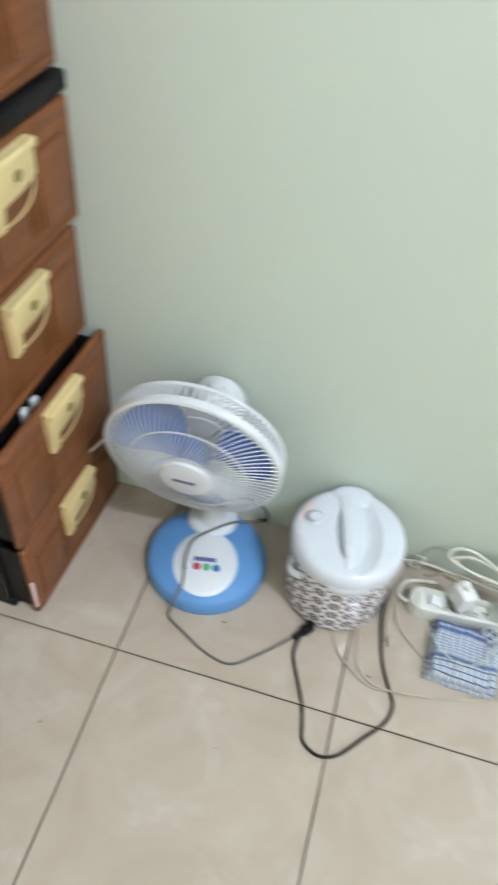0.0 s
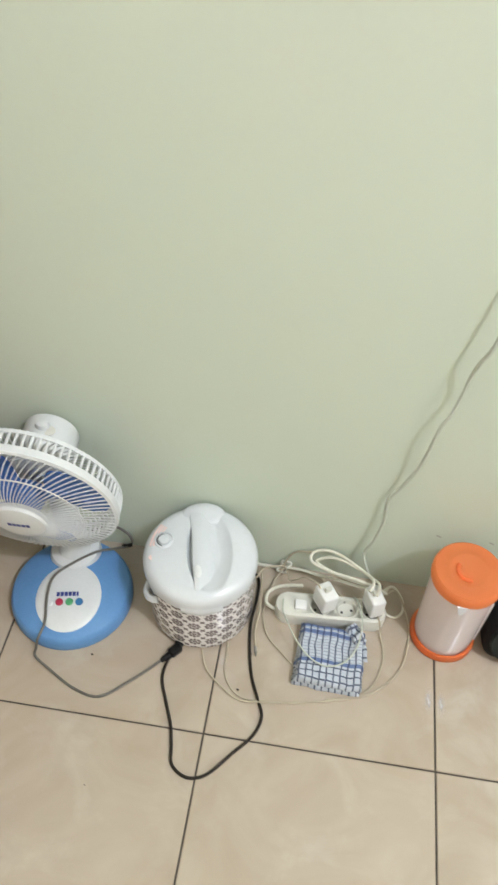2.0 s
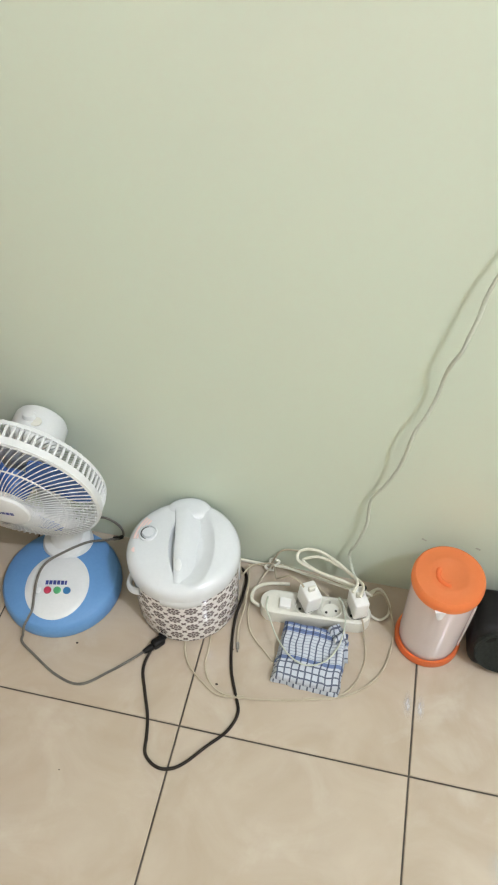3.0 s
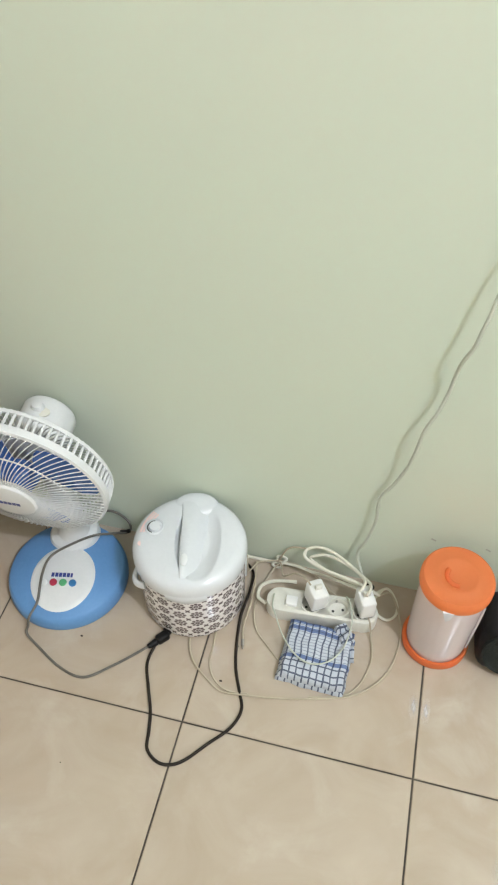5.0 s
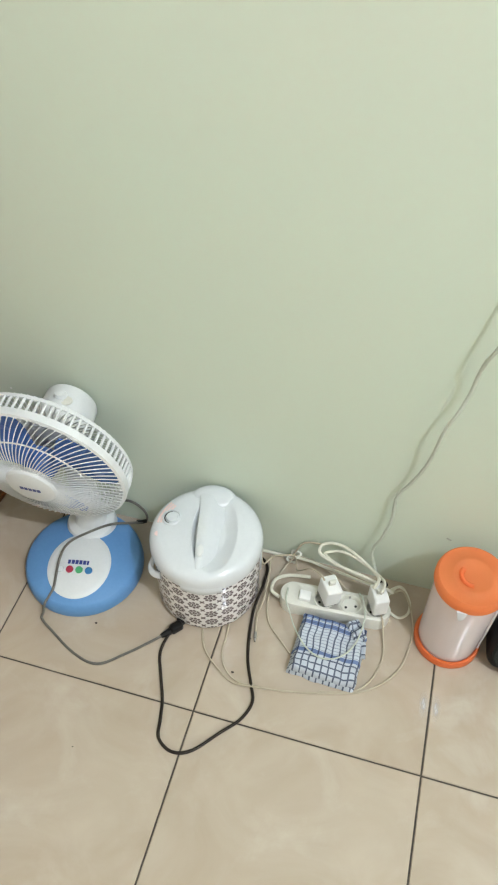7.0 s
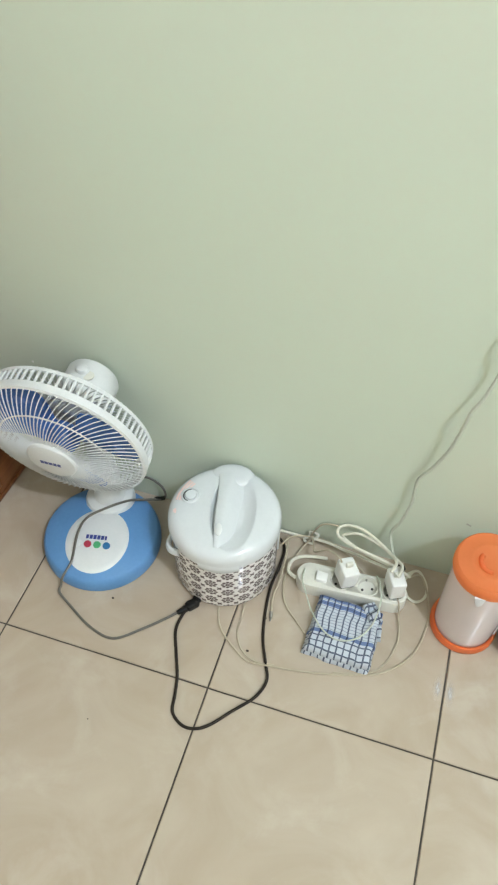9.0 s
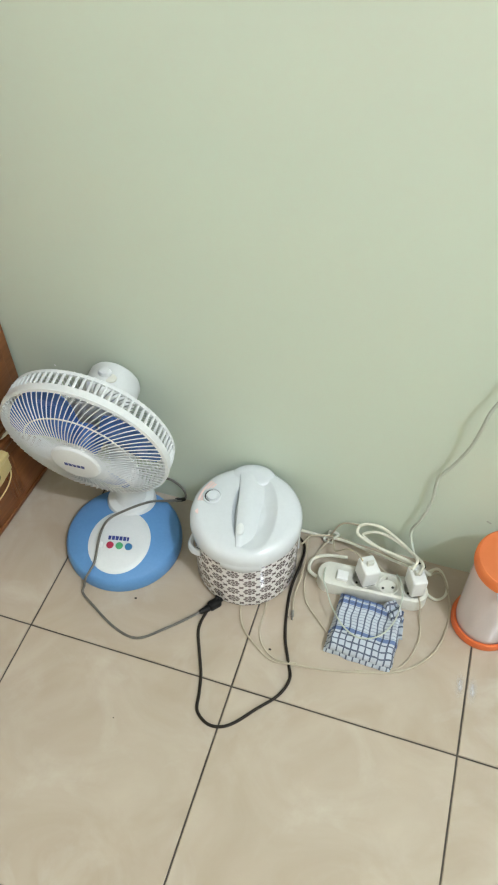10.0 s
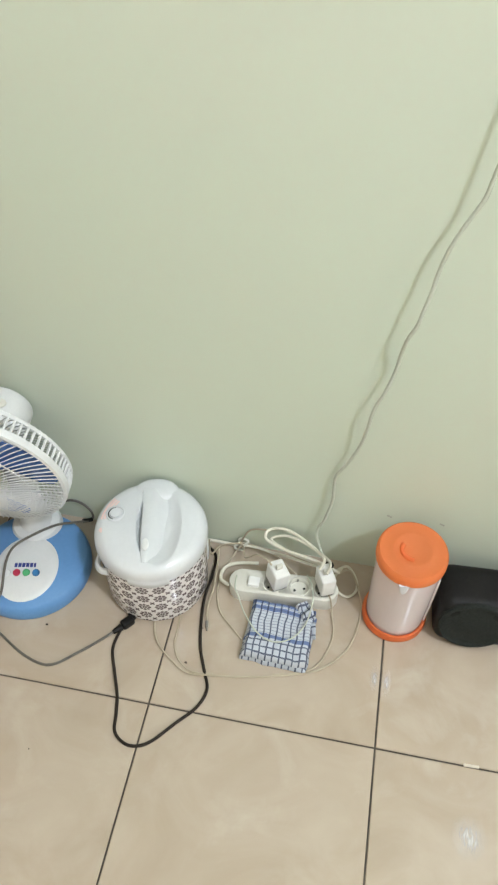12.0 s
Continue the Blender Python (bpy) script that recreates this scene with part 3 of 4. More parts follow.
def lid_shell():
    """The lid: rounded shoulder, gently domed top with a lens-shaped grip recess."""
    bm = bmesh.new()
    seg = 168
    prof = [(0.099, 0.146), (0.1025, 0.149), (0.1035, 0.156), (0.1030, 0.168), (0.1005, 0.176), (0.0960, 0.181), (0.0900, 0.1842)]
    prof += [(0.085 - 0.002 * k, None) for k in range(42)]
    rings = []
    for r, z in prof:
        ring = []
        for i in range(seg):
            a = 2 * math.pi * i / seg
            x, y = r * math.cos(a), r * math.sin(a)
            h = lid_z(r) if z is None else z
            if z is None:
                e = ((x - 0.016) / 0.041) ** 2 + ((y + 0.004) / 0.084) ** 2
                if e < 1:
                    h -= 0.014 * min(1, (1 - e) * (4.0 if x < 0 else 1.3))
            ring.append(bm.verts.new((x, y, h)))
        rings.append(ring)
    for lo, hi in zip(rings, rings[1:]):
        for i in range(seg):
            bm.faces.new((lo[i], lo[(i + 1) % seg], hi[(i + 1) % seg], hi[i]))
    bm.faces.new(rings[0])
    bm.faces.new(rings[-1])
    return bm


lid = part("lid", lid_shell(), M_LIDW, cooker, "glossy white lid", pose(0, 0, 0.0035))


def grip_bar():
    bm = bmesh.new()
    rows = []
    for i in range(25):
        y = -0.082 + 0.168 * i / 24
        s = 1 - max(0.0, 1 - i / 12) ** 3
        back = max(0.0, i / 24 - 0.25) / 0.75
        left, w = -0.011 - 0.004 * s - 0.006 * back ** 3, 0.020 + 0.026 * s + 0.026 * back ** 2
        top = lid_z(min(abs(y), 0.1)) + 0.001 + 0.004 * s - 0.003 * back ** 4
        row = []
        for u, v in ((0, 0), (0.005, 0.84), (0.025, 0.95), (0.07, 1), (0.28, 1), (0.38, 0.96), (0.55, 0.74), (0.80, 0.42), (1, 0)):
            row.append(bm.verts.new((left + w * u, y, 0.170 + (top - 0.170) * v)))
        rows.append(row)
    for lo, hi in zip(rows, rows[1:]):
        for k in range(8):
            bm.faces.new((lo[k], lo[k + 1], hi[k + 1], hi[k]))
    bm.faces.new(rows[0])
    bm.faces.new(rows[-1])
    return bm


part("grip", grip_bar(), M_LIDW, lid, "white moulded grip")
part("release_button", lathe([(0.0062, -0.004), (0.0062, 0.0016), (0.0048, 0.0028), (0, 0.0031)], 28, cap=False, sy=1.9), M_WHITE, lid, "oval release button", pose(-0.005, -0.050, 0.1945, 4, 0, 0))
vent = lathe([(0.0135, 0), (0.0135, 0.003), (0.0115, 0.0045), (0.0105, 0.001), (0.0085, 0.001), (0.0075, 0.006), (0, 0.0065)], 36, cap=False)
part("steam_vent", vent, M_LIDW, lid, "round steam vent", pose(-0.064, 0.021, 0.187) @ Matrix.Diagonal((1.3, 1.3, 1.0, 1)))
part("vent_slit", tube([(-0.064 + 0.0130 * math.cos(a), 0.021 + 0.0130 * math.sin(a), 0.1890) for a in (1.6 + 0.2 * k for k in range(15))], 0.0011, 6, 1, straight=True), M_DARKHOLE, lid)
for k in range(3):
    bar = [((0.0785 + 0.0056 * k) * math.cos(a), (0.0785 + 0.0056 * k) * math.sin(a), 0.1868 - 0.0009 * k) for a in (2.45 + 0.07 * i for i in range(9))]
    part("print_bar", tube(bar, 0.0021, 5, 1, straight=True, flat=0.35), M_PINK, lid, "faded pink printed line")
part("print_seal", lathe([(0.0055, 0), (0.0055, 0.0006), (0, 0.0008)], 20, cap=False), M_PINK, lid, "faded pink seal", pose(-0.086, -0.012, 0.1845))
hinge = lathe([(0.040, 0.148), (0.0435, 0.152), (0.0440, 0.1700), (0.0425, 0.1790), (0.0390, 0.1845), (0.034, 0.1872), (0.022, 0.1888), (0, 0.1895)], 56, cap=False, sy=0.66)
part("hinge_cover", hinge, M_LIDW, lid, "hinge cover", pose(0.006, 0.0785, 0))
latch = bmesh.new()
for r0, z0, z1 in ((0.1005, 0.134, 0.160),):
    lo = []
    for z, rr in ((z0 + 0.003, 0.0970), (z0, 0.1000), (z0 + 0.006, 0.1040), (z1 - 0.006, 0.1050), (z1, 0.1020)):
        lo.append([latch.verts.new((rr * math.cos(a), rr * math.sin(a), z - (0.004 * (1 - abs(k / 8 - 1)) if z < 0.14 else 0))) for k, a in enumerate(-math.pi / 2 - 0.36 + 0.045 * i for i in range(17))])
    for p, q in zip(lo, lo[1:]):
        for i in range(16):
            latch.faces.new((p[i], p[i + 1], q[i + 1], q[i]))
    for s in (0, 16):
        latch.faces.new([ring_[s] for ring_ in lo])
part("lid_lip", latch, M_LIDW, lid, "white front lip")
for side, a0 in ((-1, math.pi + 0.46),):
    ear = []
    for k in range(9):
        a = a0 + (k - 4) * 0.052
        rr = 0.0985 + 0.0105 * math.sin(math.pi * k / 8)
        ear.append((rr * math.cos(a), rr * math.sin(a), 0.127 - 0.004 * math.sin(math.pi * k / 8)))
    part("side_handle", tube(ear, 0.0052, 8, 3, flat=1.5), M_LIDW, cooker, "white side handle")
part("strap", box(0.0045, 0.014, 0.085, 0.0015, 1), M_LIDW, cooker, "white vertical strap", pose(0.0995, 0.010, 0.105))
inlet = box(0.016, 0.012, 0.014, 0.003, 2)
part("power_inlet", inlet, M_BLACK, cooker, "black power inlet", pose(-0.044, -0.086, 0.010, 0, 0, -30))


# ---- orange-lidded jug ----
jug = thing("water_jug", pose(0.414, 0.261, 0, 0, 0, 5), "frosted plastic water jug with orange lid and orange foot", "jug")
part("foot", lathe([(0, 0.002), (0.052, 0.0), (0.0605, 0.003), (0.0612, 0.012), (0.0590, 0.019), (0.0555, 0.019), (0.0550, 0.010), (0, 0.008)], 64, cap=False), M_ORANGE, jug, "orange plastic foot")
part("jar", lathe([(0, 0.011), (0.050, 0.011), (0.0535, 0.016), (0.0545, 0.030), (0.0572, 0.206), (0.0577, 0.215), (0.0557, 0.215), (0.0552, 0.206), (0.0525, 0.030), (0.049, 0.0145), (0, 0.0145)], 64, cap=False), M_FROST, jug, "frosted clear plastic jar")
cap_ = part("lid", lathe([(0.0588, 0.203), (0.0608, 0.202), (0.0617, 0.206), (0.0617, 0.216), (0.0603, 0.222), (0.0568, 0.2255), (0.050, 0.2245), (0.040, 0.2240), (0.036, 0.2262), (0.030, 0.2262), (0.026, 0.2236), (0, 0.2232)], 72, cap=False), M_ORANGE, jug, "orange screw lid")
part("lid_grip", tube([(0.019 * math.cos(a), 0.019 * math.sin(a), 0.2247) for a in (math.pi * 0.80 + 0.14 * k for k in range(17))], 0.0042, 8, 1, straight=True), M_ORANGE, cap_, "raised curved grip")
spout = slab([(-0.009, 0.0), (0.009, 0.0), (0.006, -0.020), (0.0, -0.027), (-0.005, -0.018)], 0.004, 0.001)
part("spout_tongue", spout, M_LIDW, jug, "white pouring tongue", pose(-0.014, -0.0580, 0.205, 90, 0, 0))
for k in range(3):
    a = -0.45 + 0.13 * k
    part("grip_rib", tube([(0.0562 * math.cos(a), 0.0562 * math.sin(a), 0.032), (0.0580 * math.cos(a), 0.0580 * math.sin(a), 0.10), (0.0588 * math.cos(a), 0.0588 * math.sin(a), 0.165)], 0.0014, 6, 4), M_FROST, jug)

# ---- black loudspeaker ----
speaker = thing("loudspeaker", pose(0.600, 0.282, 0, 0, 0, 3), "black rounded portable loudspeaker with a round mesh front on the floor", "loudspeaker")
sp = box(0.236, 0.112, 0.116, 0.024, 5, (0, -0.006, 0.062))
for v in sp.verts:
    v.co.y += 0.014 * (v.co.z / 0.11) if v.co.y < 0 else 0
part("cabinet", sp, M_BLACK, speaker, "matt black rounded case")
for x in (-0.053,):
    drv = lathe([(0.052, -0.006), (0.052, 0.003), (0.0495, 0.005), (0.047, 0.001), (0.042, -0.001), (0.022, 0.002), (0, 0.0035)], 48, cap=False)
    part("driver_grille", drv, M_SPEAKER, speaker, "round dark mesh grille", pose(x, -0.0545, 0.069, 80.0, 0, 0) @ Matrix.Diagonal((1.20, 1.10, 1.0, 1)))
for x in (-0.09, 0.09):
    part("rubber_foot", box(0.020, 0.060, 0.006, 0.001, 1, (x, 0.004, 0.003)), M_BLACK, speaker)

# ---- socket strip and adapters ----
STRIP = pose(0.198, 0.264, 0, 0, 0, 3.6)
strip = thing("extension_socket", STRIP, "ivory extension socket strip on the floor with plugged-in chargers", "extension socket")


def strip_case():
    o = []
    for cx, a0 in ((0.080, -90), (-0.080, 90)):
        o += [(cx + 0.026 * math.cos(radians(a0 + 180 * k / 14)), 0.026 * math.sin(radians(a0 + 180 * k / 14)) * 1.0) for k in range(15)]
    return slab(o, 0.034, 0.004)


WELLS = (-0.020, 0.031, 0.079)
case = part("case", strip_case(), M_STRIP, strip, "ivory plastic case")
holes = bmesh.new()
for x in WELLS:
    bmesh.ops.create_cone(holes, cap_ends=True, segments=40, radius1=0.0186, radius2=0.0186, depth=0.034, matrix=Matrix.Translation((x, 0, 0.034)))
drill = new("drill", finish(holes, "drill", M_STRIP))
drill.parent = strip
cutting = case.modifiers.new("wells", "BOOLEAN")
cutting.operation, cutting.solver, cutting.object = "DIFFERENCE", "EXACT", drill
cut_mesh = bpy.data.meshes.new_from_object(case.evaluated_get(bpy.context.evaluated_depsgraph_get()))
case.modifiers.clear()
case.data = cut_mesh
bpy.data.objects.remove(drill)
part("rocker_switch", box(0.022, 0.020, 0.010, 0.002, 2), M_ADAPT, strip, "white rocker switch", pose(-0.058, -0.004, 0.037, 0, 6, 0))
well = finish(lathe([(0.0208, -0.0006), (0.0206, 0.0014), (0.0192, 0.0018), (0.0184, 0.0006), (0.0176, -0.0130), (0, -0.0130)], 40, cap=False), "socket_well", M_STRIP)
pin = finish(lathe([(0.0026, 0), (0.0026, 0.0008), (0, 0.0008)], 14, cap=False), "pin_hole", M_DARKHOLE)
for x in WELLS:
    w = part("socket_well", well, None, strip, "round socket well", pose(x, 0, 0.0338))
    for s in (-1, 1):
        part("pin_hole", pin, None, w, "", pose(0.0095 * s * math.cos(0.3), 0.0095 * s * math.sin(0.3), -0.0131))
    part("earth_clip", box(0.004, 0.004, 0.0026, 0.0008, 1), M_METAL, w, "", pose(0.0045, -0.0160, -0.0060))
    part("earth_clip", box(0.004, 0.006, 0.0026, 0.0008, 1), M_METAL, w, "", pose(-0.0045, 0.0160, -0.0060))


def adapter(m, size):
    ad = thing("charger", m, "small white plug-in phone charger seated in the socket strip", "charger", "chargers in the socket strip")
    sx, sy, sz = size
    part("case", box(sx, sy, sz, 0.004, 3, (0, 0, sz / 2 + 0.003)), M_ADAPT, ad, "white plastic block")
    part("usb_plug", box(0.013, 0.007, 0.012, 0.0015, 2, (0, 0, sz + 0.008)), M_STRIP, ad, "cable plug in the top")
    part("plug_face", box(sx * 0.9, sy * 0.9, 0.003, 0.001, 1, (0, 0, 0.0015)), M_DARKHOLE, ad)
    return ad


adapter(STRIP @ pose(-0.015, 0.002, 0.0355, 0, 5, 30), (0.031, 0.041, 0.045))
adapter(STRIP @ pose(0.078, 0.003, 0.0355, 0, 0, 22), (0.028, 0.042, 0.049))


# ---- folded cloth ----
def cloth_fold(w, d, z0, h, seed, slump, rough=1.0):
    """A folded layer of cloth: rounded rims, sagging and wrinkled top, closed below."""
    bm = bmesh.new()
    uv = bm.loops.layers.uv.new("UVMap")
    nx, ny = 46, 46
    top, low = {}, {}
    for i in range(nx + 1):
        for j in range(ny + 1):
            x, y = (i / nx - 0.5) * w, (j / ny - 0.5) * d
            ex, ey = abs(2 * i / nx - 1), abs(2 * j / ny - 1)
            e = max(ex, ey)
            n1 = noise.noise(Vector((x * 30, y * 30, seed)))
            n2 = noise.noise(Vector((x * 90 + 5, y * 60, seed + 3)))
            rim = (1 - min(1, max(0, (e - 0.86) / 0.14)) ** 2.2)
            z = z0 + h * (0.25 + 0.75 * rim) + (0.0030 * n1 + 0.0022 * n2) * rough * (0.3 + rim * 0.7) + slump(x, y)
            ox = (0.0020 * noise.noise(Vector((y * 40, seed, 1))) + 0.0010 * n2) * rough
            oy = (0.0025 * noise.noise(Vector((x * 40, seed, 7))) + 0.0015 * n1) * rough
            top[i, j] = bm.verts.new((x + ox, y + oy, z))
            low[i, j] = bm.verts.new(((x + ox) * 0.985, (y + oy) * 0.985, z0 + max(0.0, slump(x, y)) * 0.6))
    def face(vs, coords):
        f = bm.faces.new(vs)
        for loop, c in zip(f.loops, coords):
            loop[uv].uv = c
    at = lambda i, j: (i / nx * w, j / ny * d)
    for i in range(nx):
        for j in range(ny):
            q = ((i, j), (i + 1, j), (i + 1, j + 1), (i, j + 1))
            face([top[k] for k in q], [at(*k) for k in q])
            face([low[k] for k in reversed(q)], [at(*k) for k in reversed(q)])
    edge = [(i, 0) for i in range(nx)] + [(nx, j) for j in range(ny)] + [(i, ny) for i in range(nx, 0, -1)] + [(0, j) for j in range(ny, 0, -1)]
    for a, b in zip(edge, edge[1:] + edge[:1]):
        face((low[a], low[b], top[b], top[a]), (at(*a), at(*b), at(*b), at(*a)))
    return bm


cloth = thing("checked_cloth", pose(0.205, 0.166, 0, 0, 0, -3), "folded white cotton cloth with navy checks and blue bands", "cloth")
part("lower_fold", cloth_fold(0.126, 0.114, 0.0, 0.014, 2, lambda x, y: 0.0), M_CLOTH, cloth, "lower folded layer")
part("upper_fold", cloth_fold(0.122, 0.116, 0.0145, 0.018, 9, lambda x, y: 0.0), M_CLOTH, cloth, "upper folded layer", pose(0.001, 0.003, 0, 0, 0, 2))
part("crumpled_corner", cloth_fold(0.036, 0.026, 0.028, 0.011, 21, lambda x, y: 0.006 * math.sin(x * 260 + y * 90), 2.6), M_CLOTH, cloth, "crumpled corner", pose(0.042, 0.050, 0, 0, 0, -38))
part("crumpled_edge", cloth_fold(0.016, 0.034, 0.018, 0.009, 33, lambda x, y: 0.005 * math.sin(y * 230), 2.4), M_CLOTH, cloth, "crumpled edge", pose(0.0565, 0.022, 0, 0, 0, 8))


# ---- cables ----
def cable(name, points, r, material, label, sides=8, steps=8, group="", straight=False, up=(0.13, 0.21, 1)):
    return solid(name, tube(points, r, sides, steps, straight=straight, up=up), material, pose(0, 0, 0), label, "cable", group)


cable("power_cord", [(-0.297, 0.345, 0.055), (-0.255, 0.352, 0.070), (-0.222, 0.350, 0.052), (-0.212, 0.334, 0.040), (-0.236, 0.310, 0.056), (-0.268, 0.290, 0.066), (-0.304, 0.257, 0.068),
                      (-0.331, 0.226, 0.065), (-0.334, 0.190, 0.061), (-0.325, 0.140, 0.0455), (-0.327, 0.122, 0.0395), (-0.3305, 0.1065, 0.0330), (-0.334, 0.0990, 0.0130), (-0.333, 0.088, 0.0040), (-0.303, 0.070, 0.0035), (-0.247, 0.041, 0.0035),
                      (-0.197, 0.033, 0.0035), (-0.154, 0.066, 0.0035), (-0.113, 0.106, 0.004), (-0.090, 0.130, 0.008)],
      0.0025, M_GREYC, "grey fan cord draped over the blue foot and floor")
# The cord only lies in shade here; a black sleeve paints that darkness.
part("dark_sleeve", tube([(-0.226, 0.321, 0.048), (-0.218, 0.328, 0.043), (-0.212, 0.334, 0.040)], 0.0042, 8, 4), M_BLACK, bpy.data.objects["power_cord"], "dark sleeve standing in for shade on the cord")
cord = cable("cooker_cord", [(-0.080, 0.141, 0.010), (-0.090, 0.121, 0.006), (-0.093, 0.085, 0.004), (-0.077, 0.045, 0.004), (-0.059, 0.004, 0.004), (-0.050, -0.030, 0.004), (-0.043, -0.060, 0.004), (-0.021, -0.076, 0.004),
                             (0.002, -0.076, 0.004), (0.025, -0.062, 0.004), (0.055, -0.027, 0.004), (0.085, 0.008, 0.004), (0.096, 0.043, 0.004), (0.084, 0.075, 0.004), (0.067, 0.116, 0.004),
                             (0.056, 0.165, 0.004), (0.050, 0.221, 0.005), (0.054, 0.275, 0.008), (0.050, 0.320, 0.006), (0.020, 0.345, 0.006)], 0.0028, M_BROWNB, "black rice cooker cord looping over the tiles", 10)
plug = thing("cord_plug", pose(-0.0805, 0.1395, 0.0095, 0, 0, 50), "black moulded plug at the foot of the rice cooker", "plug")
part("plug_body", box(0.026, 0.017, 0.018, 0.005, 3), M_BLACK, plug, "black moulded plug")
part("dark_sleeve", lathe([(0.0070, 0), (0.0055, 0.010), (0.0042, 0.018), (0, 0.018)], 16), M_BLACK, plug, "tapered strain relief", pose(-0.014, 0, -0.002, 0, -84, 0))

cable("wall_cable", [(0.262, 0.318, 0.075), (0.246, 0.340, 0.114), (0.257, 0.338, 0.162), (0.266, 0.342, 0.217), (0.265, 0.345, 0.258), (0.266, 0.344, 0.288), (0.283, 0.343, 0.330), (0.297, 0.338, 0.382), (0.303, 0.335, 0.424),
                     (0.306, 0.330, 0.465), (0.310, 0.331, 0.487), (0.319, 0.333, 0.515), (0.328, 0.341, 0.551), (0.331, 0.340, 0.589), (0.334, 0.329, 0.624), (0.342, 0.323, 0.654), (0.346, 0.325, 0.679), (0.351, 0.327, 0.709),
                     (0.354, 0.331, 0.737), (0.360, 0.331, 0.770), (0.368, 0.330, 0.798), (0.378, 0.330, 0.824), (0.386, 0.330, 0.846), (0.390, 0.331, 0.880), (0.398, 0.331, 0.940), (0.420, 0.333, 1.10), (0.45, 0.338, 1.30), (0.46, 0.342, 1.60)], 0.0029, M_PALE, "pale kinked cable running down in front of the wall", 10, 7, up=(0.95, -0.30, 0.05))
bundle = thing("cable_bundle", pose(0, 0, 0), "bundle of white charger cables tied and looped behind the socket strip", "cable")
